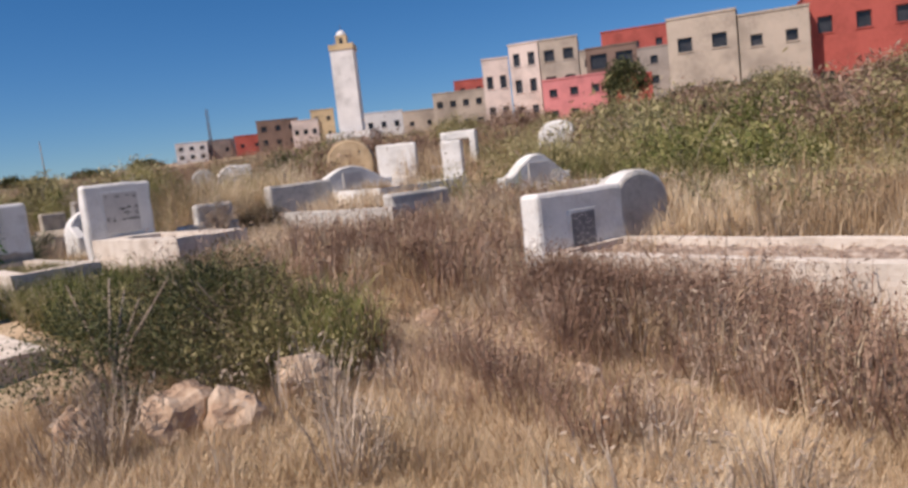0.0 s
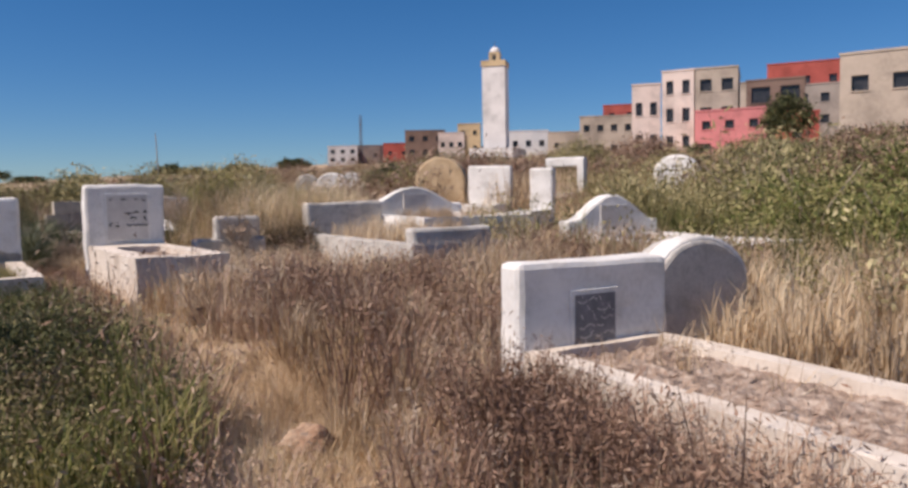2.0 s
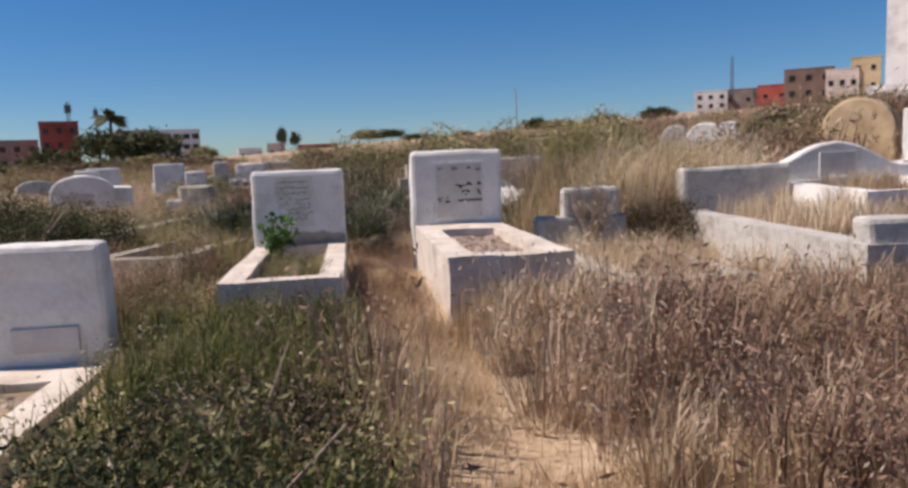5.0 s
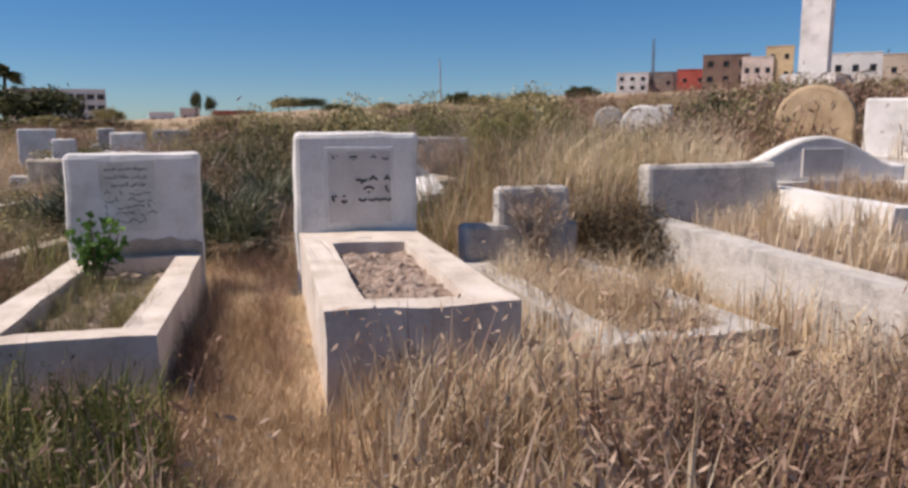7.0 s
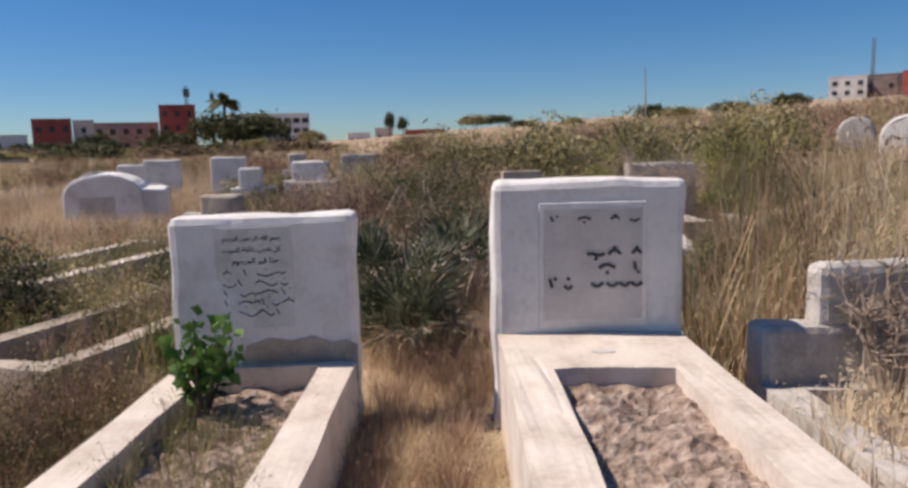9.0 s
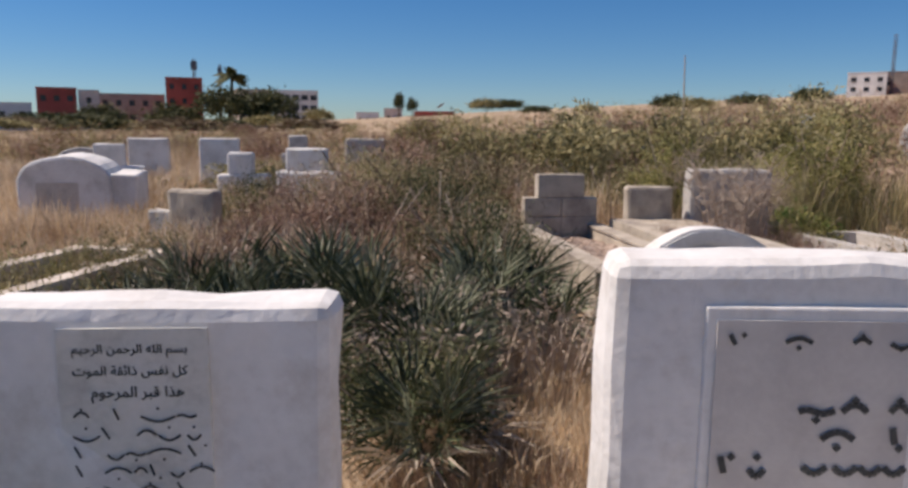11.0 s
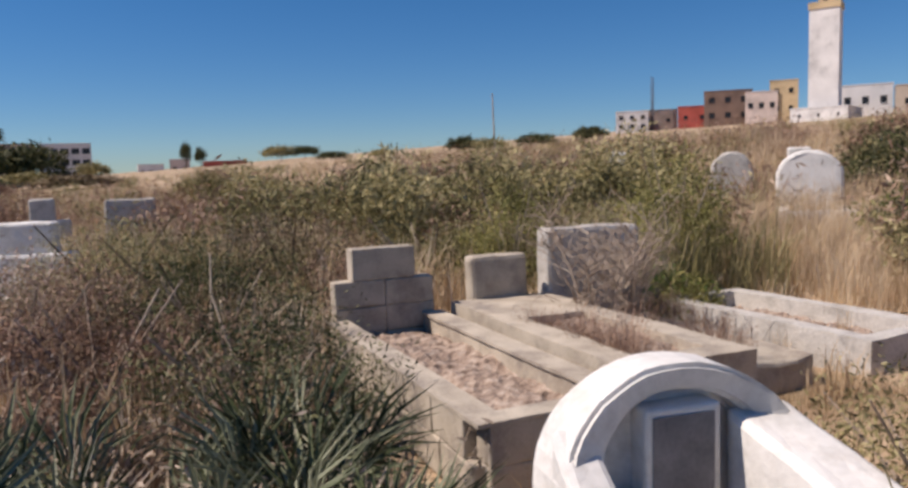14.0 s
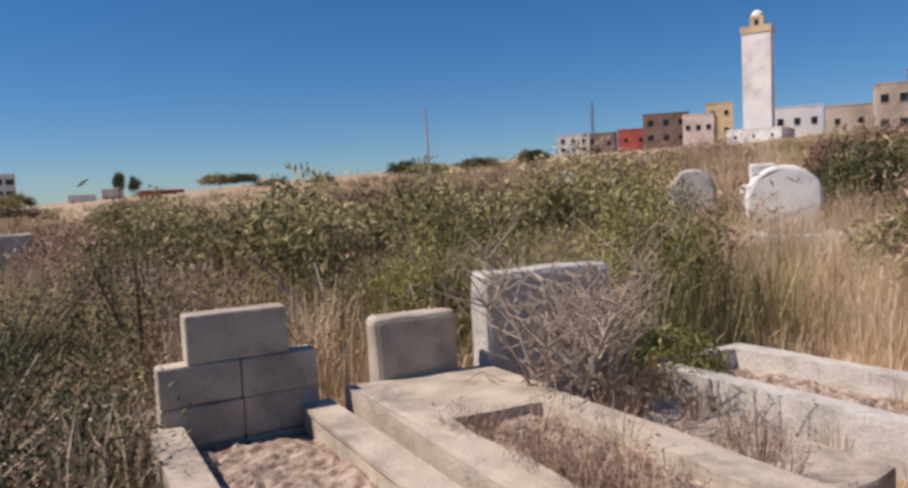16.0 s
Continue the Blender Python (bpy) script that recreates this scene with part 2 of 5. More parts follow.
def strokes(rows, x0, x1, z0, z1, y, seed, thick=0.010, fill=0.85):
    """Lines of worn, unreadable script: short bent strokes, dots and tails cut proud of the face at y."""
    rnd = random.Random(seed)
    bm = bmesh.new()
    step = (z1 - z0) / rows
    for r in range(rows):
        zc = z1 - step * (r + 0.5)
        x = x0 + rnd.uniform(0, 0.03)
        while x < x1:
            w = rnd.uniform(0.03, 0.085)
            if rnd.random() < fill:
                pts = []
                kind = rnd.random()
                for k in range(6):
                    u = k / 5
                    dz = {0: math.sin(u * math.pi), 1: -math.sin(u * math.pi), 2: 0.3 * math.sin(u * 7)}[int(kind * 3)]
                    pts.append((x + w * u, zc + dz * step * 0.28))
                if kind > 0.75:
                    pts = [(x + w * 0.2 * k / 5, zc + step * (0.45 - 0.6 * k / 5)) for k in range(6)]
                for (ax, az), (bx, bz) in zip(pts, pts[1:]):
                    d = Vector((bx - ax, 0, bz - az))
                    n = Vector((-d.z, 0, d.x)).normalized() * thick / 2
                    q = [Vector((ax, y, az)) + n, Vector((bx, y, bz)) + n, Vector((bx, y, bz)) - n, Vector((ax, y, az)) - n]
                    top = [bm.verts.new(p + Vector((0, -0.004, 0))) for p in q]
                    bm.faces.new(top)
                if rnd.random() < 0.5:
                    cx, cz = x + w / 2, zc + step * rnd.choice((-0.3, 0.42))
                    bm.faces.new([bm.verts.new((cx + dx * thick * 0.7, y - 0.004, cz + dz * thick * 0.7)) for dx, dz in ((-1, 0), (0, 1), (1, 0), (0, -1))])
            x += w + rnd.uniform(0.0, 0.02)
    return bm


def arch_outline(w, h_side, h_top, n=14):
    pts = [(0, -0.35), (w, -0.35)]
    for k in range(n + 1):
        a = math.pi * k / n
        pts.append((w / 2 + w / 2 * math.cos(a), h_side + (h_top - h_side) * math.sin(a)))
    return pts


# ---- the ground ----
def build_ground():
    t = np.linspace(-1, 1, 241)
    ax = 3.0 * np.sinh(t * 7.2)
    ax = ax / ax.max() * 2200 * 0.6 + t * 60
    gx, gy = np.meshgrid(ax, ax - 3, indexing="xy")
    z = ground_z(gx, gy)
    far = np.hypot(gx, gy)
    z = np.where(far > 260, z * np.clip(1 - (far - 260) / 500, 0, 1), z)
    n = len(ax)
    vs = np.stack([gx, gy, z], -1).reshape(-1, 3)
    i = np.arange(n * n).reshape(n, n)
    fs = np.stack([i[:-1, :-1], i[:-1, 1:], i[1:, 1:], i[1:, :-1]], -1).reshape(-1, 4)
    ob = part("ground", (vs.tolist(), fs.tolist()), GROUND, smooth=True)
    tagged(ob, "dry sloping earth of an overgrown hillside cemetery", "ground", kind="structure")


build_ground()


# ---- script ----
FORMS = {0x0628: 0xFE8F, 0x0633: 0xFEB1, 0x0645: 0xFEE1, 0x0627: 0xFE8D, 0x0644: 0xFEDD, 0x0647: 0xFEE9, 0x0631: 0xFEAD, 0x062D: 0xFEA1, 0x0646: 0xFEE5,
         0x064A: 0xFEF1, 0x0643: 0xFED9, 0x0641: 0xFED1, 0x0630: 0xFEAB, 0x0626: 0xFE89, 0x0642: 0xFED5, 0x0629: 0xFE93, 0x0648: 0xFEED, 0x062A: 0xFE95}
NO_NEXT = (0x0627, 0x0631, 0x0630, 0x0629, 0x0648)


def joined(words):
    """The letters in their joined shapes, in the order in which they are drawn from the left."""
    out = []
    for k, ch in enumerate(words):
        c = ord(ch)
        if c not in FORMS:
            out.append(ch)
            continue
        before = k > 0 and ord(words[k - 1]) in FORMS and ord(words[k - 1]) not in NO_NEXT
        after = k + 1 < len(words) and ord(words[k + 1]) in FORMS and c not in NO_NEXT
        out.append(chr(FORMS[c] + (3 if before and after else 2 if after else 1 if before else 0)))
    return "".join(reversed(out))


def script_line(words, width, mat, parent):
    cu = bpy.data.curves.new("lettering", "FONT")
    cu.body, cu.extrude, cu.resolution_u, cu.offset = joined(words), 0.02, 2, 0.012
    tmp = new("lettering", cu)
    me = bpy.data.meshes.new_from_object(tmp.evaluated_get(bpy.context.evaluated_depsgraph_get()))
    bpy.data.objects.remove(tmp)
    co = np.empty(len(me.vertices) * 3)
    me.vertices.foreach_get("co", co)
    co = co.reshape(-1, 3)
    co[:, 0] -= co[:, 0].min()
    co *= width / co[:, 0].max()
    me.vertices.foreach_set("co", co.ravel())
    me.materials.clear()
    me.materials.append(mat)
    ob = new("lettering", me)
    ob.parent = parent
    ob["kind"] = "stuff"
    return ob


# ---- graves ----
def grave(x, y, turn, label, width, length, head_top, kerb_top, base, mat=WHITEWASH, kmat=KERB, head=True, skew=0.0, thick=0.2,
          border=0.18, ledge=0.5, soil_z=None, seed=1, head_width=None, arch=None, group="whitewashed graves"):
    """A grave with the head at the origin (front face of the stone) and the foot towards local -y."""
    z = gz(x, y)
    g = thing("grave", pose(x, y, z, 0, 0, turn), label, "grave", group)
    hw = (head_width or width) / 2
    if head:
        if arch:
            bm = prism([(px - hw, pz + (0 if pz < 0 else 0)) for px, pz in arch_outline(2 * hw, arch - z, head_top - z)], 0, thick)
            rough(bm, 0, 0.008, seed, 0.03)
        else:
            bm = rbox(-hw, hw, 0, thick, base - 0.3 - z, head_top - z, 5, 0.017, seed, 0.04)
        h = part("headstone", bm, mat, g, smooth=False)
        h.matrix_basis = pose(0, 0, 0, 0, 0, skew)
    if length:
        w = width / 2
        bm = ring(-w, w, -length, 0, -w + border, w - border, -length + border * 0.9, -ledge, base - 0.3 - z, kerb_top - z)
        part("kerb", rough(bm, 5, 0.012, seed + 5, 0.02), kmat, g, "flat-topped kerb frame, chipped and weathered")
        sz = (soil_z if soil_z is not None else kerb_top - 0.1) - z
        part("soil", soil_patch(-w + border * 0.7, w - border * 0.7, -length + border * 0.7, -ledge + 0.05, sz, seed), SOIL, g, "dry clods of soil")
    return g, z


# grave with the square plaque
g, z = grave(0.45, -0.19, 1.2, "whitewashed grave with square grey plaque and wide cream kerb", 0.86, 2.42, 1.155, 0.43, 0.0, border=0.19, ledge=0.57,
             head_width=0.9, seed=3, soil_z=0.36)
part("plaque_rim", rough(prism([(-0.235, 0.46 - z), (0.265, 0.46 - z), (0.265, 1.05 - z), (-0.235, 1.05 - z)], -0.012, 0.02), 0, 0.002, 2, 0.006), WHITEWASH, g, "raised plaster rim")
part("plaque", prism([(-0.21, 0.50 - z), (0.245, 0.50 - z), (0.245, 1.02 - z), (-0.21, 1.02 - z)], -0.018, 0.01), PLAQUE, g, "grey stone plaque with worn dark lettering")
for k, lx in enumerate((-0.19, -0.07, 0.07, 0.17)):
    part("lettering", strokes(1, lx, lx + 0.035, 0.95 - z, 0.99 - z, -0.0185, 60 + k, 0.011, 1.0), INK, g, kind="stuff")
part("lettering", strokes(3, -0.02, 0.22, 0.64 - z, 0.84 - z, -0.0185, 8, 0.016, 0.8), INK, g, kind="stuff")
part("lettering", strokes(1, -0.20, 0.0, 0.63 - z, 0.70 - z, -0.0185, 9, 0.016, 0.7), INK, g, kind="stuff")
part("drain_hole", prism([(0.02 + 0.055 * math.cos(a * 0.5236), 0.025 * math.sin(a * 0.5236)) for a in range(12)], 0, 0.004), PLAQUE, g).matrix_basis = pose(-0.02, -0.33, 0.434 - z, -90, 0, 0)

# grave with the engraved text and the small shrub
g, z = grave(-1.09, -0.16, 0.5, "whitewashed grave with engraved script and soil bed", 0.86, 2.16, 1.02, 0.30, -0.05, border=0.17, ledge=0.06, skew=5,
             head_width=0.88, seed=7, soil_z=0.2)
pl = part("plaque", prism([(-0.215, 0.48 - z), (0.14, 0.48 - z), (0.14, 0.965 - z), (-0.215, 0.965 - z)], -0.008, 0.02), PANEL, g, "sunken panel of engraved script")
pl.matrix_basis = pose(0, 0, 0, 0, 0, 5)
tx = part("lettering", strokes(5, -0.19, 0.10, 0.53 - z, 0.77 - z, -0.009, 4, 0.006, 0.95), INK, g, kind="stuff")
tx.matrix_basis = pose(0, 0, 0, 0, 0, 5)
for k, words in enumerate(("\u0628\u0633\u0645 \u0627\u0644\u0644\u0647 \u0627\u0644\u0631\u062d\u0645\u0646 \u0627\u0644\u0631\u062d\u064a\u0645",
                           "\u0643\u0644 \u0646\u0641\u0633 \u0630\u0627\u0626\u0642\u0629 \u0627\u0644\u0645\u0648\u062a",
                           "\u0647\u0630\u0627 \u0642\u0628\u0631 \u0627\u0644\u0645\u0631\u062d\u0648\u0645")):
    ob = script_line(words, 0.27 if k < 2 else 0.22, INK, g)
    ob.matrix_basis = pose(0, 0, 0, 0, 0, 5) @ pose(-0.18 + (0.04 if k == 2 else 0), -0.0095, 0.905 - 0.055 * k - z, 90, 0, 0)
bare = part("bare_render", rough(prism([(-0.16, 0.2 - z), (0.43, 0.2 - z), (0.43, 0.37 - z), (0.38, 0.40 - z), (0.31, 0.39 - z), (0.22, 0.43 - z), (0.12, 0.41 - z), (0.02, 0.43 - z), (-0.1, 0.40 - z)], -0.007, 0.02), 0, 0.006, 6, 0.003), CONCRETE, g, "brown render where the whitewash has peeled")
bare.matrix_basis = pose(0, 0, 0, 0, 0, 5)

# low grave beside the path
g, z = grave(-2.54, -2.95, 0.5, "whitewashed grave with a broad blank headstone", 1.04, 2.1, 0.69, -0.03, -0.2, border=0.2, ledge=0.35, seed=11, soil_z=-0.09)
part("plaque", rough(prism([(-0.02, 0.05 - z), (0.36, 0.05 - z), (0.36, 0.2 - z), (-0.02, 0.2 - z)], -0.01, 0.02), 0, 0.003, 3, 0.004), PLAQUE, g, "small grey tablet")

# stepped grave with bare twigs
g, z = grave(1.72, -0.2, 4, "old stepped whitewashed grave with flaking paint", 0.95, 2.3, 0.45, 0.17, 0.0, mat=OLDWASH, kmat=OLDWASH, border=0.17, ledge=0.1, seed=13, soil_z=0.08)
part("headstone", rbox(-0.2, 0.42, 0.02, 0.19, 0.4 - z, 0.73 - z, 3, 0.014, 14, 0.05), OLDWASH, g, "flaking upper step")

# grave with the dark plaque
g, z = grave(1.84, -6.72, -5, "whitewashed grave with a dark slate plaque", 1.06, 2.9, 0.57, 0.08, 0.0, border=0.14, ledge=0.1, head_width=1.12, thick=0.22, seed=17, soil_z=0.02)
part("plaque_rim", rough(prism([(-0.21, -0.02 - z), (0.15, -0.02 - z), (0.15, 0.40 - z), (-0.21, 0.40 - z)], -0.012, 0.02), 0, 0.002, 2, 0.006), WHITEWASH, g)
part("plaque", prism([(-0.18, -0.02 - z), (0.12, -0.02 - z), (0.12, 0.37 - z), (-0.18, 0.37 - z)], -0.017, 0.01), DARKPLAQUE, g, "dark slate plaque with faint script")
part("lettering", strokes(7, -0.17, 0.11, 0.0 - z, 0.36 - z, -0.0175, 21, 0.008, 0.9), PLAQUE, g, kind="stuff")

# round-topped neighbour
g, z = grave(2.95, -6.62, -5, "round-topped grey grave with a white rim", 0.9, 0, 0.63, 0.08, 0.0, mat=OLDWASH, border=0.15, ledge=0.1, thick=0.3, seed=19, arch=0.28, soil_z=0.0)
part("rim", rough(prism([(px * 1.02 - 0.459, pz) for px, pz in arch_outline(0.9, 0.3 - z, 0.65 - z)], 0.02, 0.2), 0, 0.006, 4, 0.02), WHITEWASH, g)

# walled double grave on the rise
g, z = grave(3.4, -0.12, -3, "weathered walled grave with rough plaster and dry grass", 1.15, 3.1, 0.88, 0.44, 0.1, mat=OLDWASH, kmat=OLDWASH, border=0.2, ledge=0.05, thick=0.25, seed=23, soil_z=0.38)
part("headstone", rbox(-0.55, 0.45, -3.08, -2.88, 0.1 - z, 0.61 - z, 3, 0.014, 24, 0.04), OLDWASH, g, "low foot wall")


def scalloped(x, y, turn, label, w, h_low, h_top, base, seed, mat=WHITEWASH, ledge=1.9, kerb=0.55):
    """A grave whose headstone rises in a central arch with shoulders."""
    z = gz(x, y)
    g = thing("grave", pose(x, y, z, 0, 0, turn), label, "grave", "whitewashed graves")
    pts = [(-w / 2, base - 0.3 - z), (w / 2, base - 0.3 - z), (w / 2, h_low - z)]
    for k in range(17):
        u = 1 - 2 * k / 16
        pts.append((u * w * 0.42, h_low - z + (h_top - h_low) * (0.5 + 0.5 * math.cos(math.pi * u)) ** 0.7))
    pts.append((-w / 2, h_low - z))
    part("headstone", rough(prism(pts, 0, 0.22), 0, 0.01, seed, 0.025), mat, g)
    part("plaque", rough(prism([(-0.2, h_low - 0.12 - z), (0.2, h_low - 0.12 - z), (0.2, h_top - 0.12 - z), (-0.2, h_top - 0.12 - z)], -0.015, 0.02), 0, 0.002, 2, 0.004), PLAQUE, g, "plain grey plaque")
    part("kerb", rough(ring(-w / 2, w / 2, -ledge, 0, -w / 2 + 0.2, w / 2 - 0.2, -ledge + 0.2, -0.1, base - 0.3 - z, kerb - z), 4, 0.012, seed + 3, 0.02), mat, g)
    part("soil", soil_patch(-w / 2 + 0.15, w / 2 - 0.15, -ledge + 0.1, -0.05, kerb - 0.1 - z, seed), SOIL, g)
    return g


scalloped(4.95, 0.55, -8, "white grave with an arched headstone and plaque", 1.7, 0.82, 1.09, 0.2, 29, kerb=0.66, ledge=2.3)
scalloped(5.3, -3.5, -10, "white arched grave half hidden by weeds", 1.3, 0.62, 0.92, 0.15, 31, kerb=0.45, ledge=2.2)

# arched niche grave with sloping arms
HX, HY, HT = 1.12, 2.74, 3


def sloped(x0, x1, y0, y1, low, z_front, z_back, seed):
    """A thick plastered arm whose top falls from y1 to y0."""
    bm = bmesh.new()
    for v in box(bm, x0, x1, y0, y1, low, 1.0):
        if v.co.z > 0.9:
            v.co.z = z_front if v.co.y < (y0 + y1) / 2 else z_back
    return rough(bm, 3, 0.012, seed, 0.03)


def niche_grave():
    z = gz(HX, HY)
    g = thing("grave", pose(HX, HY, z, 0, 0, HT), "white arched niche grave with thick rounded arms", "grave", "whitewashed graves")
    w, top, side = 0.485, 0.85 - z, 0.42 - z
    n = 22
    bm = bmesh.new()
    outer, inner = [(w, -0.4)], [(w - 0.17, -0.4)]
    for k in range(n + 1):
        a = math.pi * k / n
        rim = 0.17 - 0.075 * math.sin(a)
        outer.append((w * math.cos(a), side + (top - side) * math.sin(a) ** 0.92))
        inner.append(((w - rim) * math.cos(a), side + (top - side - rim) * math.sin(a) ** 0.92))
    outer.append((-w, -0.4))
    inner.append((-w + 0.17, -0.4))

    def front(pz):
        u = max(0.0, min(1.0, (top - pz) / (top - side + 0.25)))
        return -0.10 - 0.30 * u ** 1.6
    rows = []
    for (ox, oz), (ix, iz) in zip(outer, inner):
        f = front(oz)
        rows.append([bm.verts.new(p) for p in ((ox * 0.98, 0.14, oz - 0.01), (ox, f, oz), (ix, f + 0.02, iz), (ix * 0.96, 0.0, iz - 0.01))])
    for a, b in zip(rows, rows[1:]):
        for k in range(3):
            bm.faces.new((a[k], a[k + 1], b[k + 1], b[k]))
    bm.faces.new([q[0] for q in rows])
    bm.faces.new([q[3] for q in reversed(rows)])
    bmesh.ops.recalc_face_normals(bm, faces=bm.faces)
    edges = [e for e in bm.edges if len(e.link_faces) == 2 and e.calc_face_angle(0) > 0.7]
    bmesh.ops.bevel(bm, geom=edges, offset=0.018, segments=2, affect="EDGES", clamp_overlap=True)
    part("headstone", rough(bm, 0, 0.009, 5, 0, 5.0), WHITEWASH, g)
    part("plaque_rim", rough(prism([(-0.15, 0.36 - z), (0.15, 0.36 - z), (0.15, 0.70 - z), (-0.15, 0.70 - z)], -0.10, 0.02), 0, 0.003, 2, 0.012), WHITEWASH, g, "projecting white plaque casing")
    part("plaque", prism([(-0.122, 0.39 - z), (0.122, 0.39 - z), (0.122, 0.672 - z), (-0.122, 0.672 - z)], -0.106, -0.09), DARKPLAQUE, g, "blank dark grey plaque")
    part("arm", sloped(-0.478, -0.32, -0.42, -0.03, -0.4, 0.40 - z, 0.66 - z, 11), WHITEWASH, g, "thick sloping white arm")
    part("arm", sloped(0.215, 0.475, -0.72, -0.03, -0.4, 0.50 - z, 0.66 - z, 12), WHITEWASH, g, "thick sloping white arm")
    part("block", rbox(-0.28, -0.08, -0.30, -0.02, -0.3, 0.40 - z, 2, 0.01, 6, 0.02), WHITEWASH, g)
    part("kerb", rough(ring(-0.5, 0.5, -2.1, -0.45, -0.32, 0.32, -1.93, -0.45, -0.4, 0.17 - z), 4, 0.014, 8, 0.03), WHITEWASH, g)
    part("soil", soil_patch(-0.4, 0.42, -2.0, -0.02, 0.10 - z, 9), SOIL, g)


niche_grave()


# grave of bare concrete blocks
def block_mesh(l, d, h, seed):
    me = bpy.data.meshes.new("concrete_block")
    bm = rbox(-l / 2, l / 2, -d / 2, d / 2, 0, h, 2, 0.005, seed, 0.012)
    bmesh.ops.recalc_face_normals(bm, faces=bm.faces)
    bm.to_mesh(me)
    bm.free()
    me.materials.append(CONCRETE)
    return me


BLOCKS = [block_mesh(0.398, 0.15, 0.198, s) for s in (1, 2, 3)]


def put_block(parent, x, y, z, turn=0, k=0):
    ob = new("concrete_block", BLOCKS[k % 3])
    ob.parent = parent
    ob.matrix_basis = pose(x, y, z, 0, 0, turn)
    return ob


def block_grave():
    x, y = 0.55, 6.12
    z = gz(x, y)
    g = thing("grave", pose(x, y, z, 0, 0, 10.5), "grave of bare concrete blocks with a stepped head", "grave", "block graves")
    for c in range(4):
        for i in range(2):
            put_block(g, -0.2 + 0.4 * i + 0.02, 0, -0.09 + 0.2 * c - z, 0, c + i)
    part("concrete_block", rbox(-0.235, 0.27, -0.075, 0.075, 0.712 - z, 0.955 - z, 2, 0.005, 9, 0.012), CONCRETE, g)
    for s, px in ((-1, -0.36), (1, 0.40)):
        for c in range(2):
            for i in range(6):
                put_block(g, px, -0.28 - 0.4 * i - (0.0 if c else 0.1), 0.01 + 0.2 * c - z, 90 + s, i + c)
    for c in range(2):
        for i in range(2):
            put_block(g, -0.18 + 0.4 * i, -2.56, 0.01 + 0.2 * c - z, 0, i)
    part("mortar_cap", rough(ring(-0.44, 0.48, -2.64, -0.06, -0.28, 0.31, -2.5, -0.07, 0.405 - z, 0.425 - z), 6, 0.006, 3, 0.006), CONCRETE, g, "sandy mortar capping")
    part("soil", soil_patch(-0.3, 0.34, -2.52, -0.05, 0.3 - z, 41, 18), SOIL, g, "heap of dry reddish clods")


block_grave()
g, z = grave(1.55, 6.2, 10, "grave with a small beige block headstone", 0.88, 2.3, 0.83, 0.48, 0.0, mat=CONCRETE, kmat=CONCRETE, border=0.2, ledge=0.85, thick=0.16, head_width=0.52, seed=43, group="block graves", soil_z=0.43)
g, z = grave(2.45, 6.35, 10, "ruined grave with a rough pale headstone", 0.94, 0, 1.01, 0, 0.0, mat=OLDWASH, thick=0.2, seed=47)
part("slab", rbox(-0.5, 0.45, -1.9, -0.02, -0.2, 0.24 - z, 5, 0.02, 48, 0.03), CONCRETE, g, "cracked flat cement slab")
g, z = grave(3.55, 6.5, 13, "broken whitewashed kerb grave", 0.95, 2.0, 0.2, 0.33, 0.05, mat=OLDWASH, kmat=OLDWASH, head=False, border=0.16, ledge=0.1, seed=53, soil_z=0.2)

# graves to the west, seen over the first row
g, z = grave(-2.2, 2.45, -15, "old low kerb grave overgrown with weeds", 0.95, 2.3, 0.3, 0.2, -0.1, mat=OLDWASH, kmat=CONCRETE, head=False, border=0.16, ledge=0.12, seed=59, soil_z=0.0)
g, z = grave(-3.6, 5.0, -11, "long low kerb grave in dry grass", 1.0, 2.7, 0.3, 0.29, -0.1, mat=OLDWASH, kmat=KERB, head=False, border=0.16, ledge=0.12, seed=61, soil_z=0.0)
g, z = grave(-3.4, 6.1, -14, "small grey block headstone grave", 0.9, 1.6, 0.74, 0.2, -0.05, mat=CONCRETE, kmat=OLDWASH, head_width=0.58, border=0.15, ledge=0.1, seed=67)
part("headstone", rbox(-0.55, -0.2, 0.02, 0.18, -0.2, 0.5 - z, 2, 0.012, 3, 0.03), OLDWASH, g, "lower step")
g, z = grave(-2.9, 9.4, -8, "white two-step headstone grave", 0.95, 1.9, 0.75, 0.3, -0.05, head_width=0.95, thick=0.3, seed=71)
part("headstone", rbox(-0.33, 0.3, 0.03, 0.27, 0.5 - z, 1.09 - z, 2, 0.01, 3, 0.03), WHITEWASH, g, "upper step")


def vaulted_tomb(x, y, turn, w, d, h, seed):
    z = gz(x, y)
    g = thing("tomb", pose(x, y, z, 0, 0, turn), "white vaulted tomb among dry grass", "tomb")
    part("vault", rough(prism([(px - w / 2, pz) for px, pz in arch_outline(w, h * 0.62 - z, h - z)], 0, d), 0, 0.015, seed, 0.04), WHITEWASH, g)
    part("niche", prism([(-w * 0.3, 0.02), (w * 0.15, 0.02), (w * 0.15, h * 0.62 - z), (-w * 0.3, h * 0.62 - z)], -0.01, 0.05), OLDWASH, g, "grey recessed front panel")
    part("step", rbox(w / 2 - 0.1, w / 2 + 0.35, 0.1, d, -0.2, h * 0.72 - z, 2, 0.015, seed, 0.04), WHITEWASH, g)


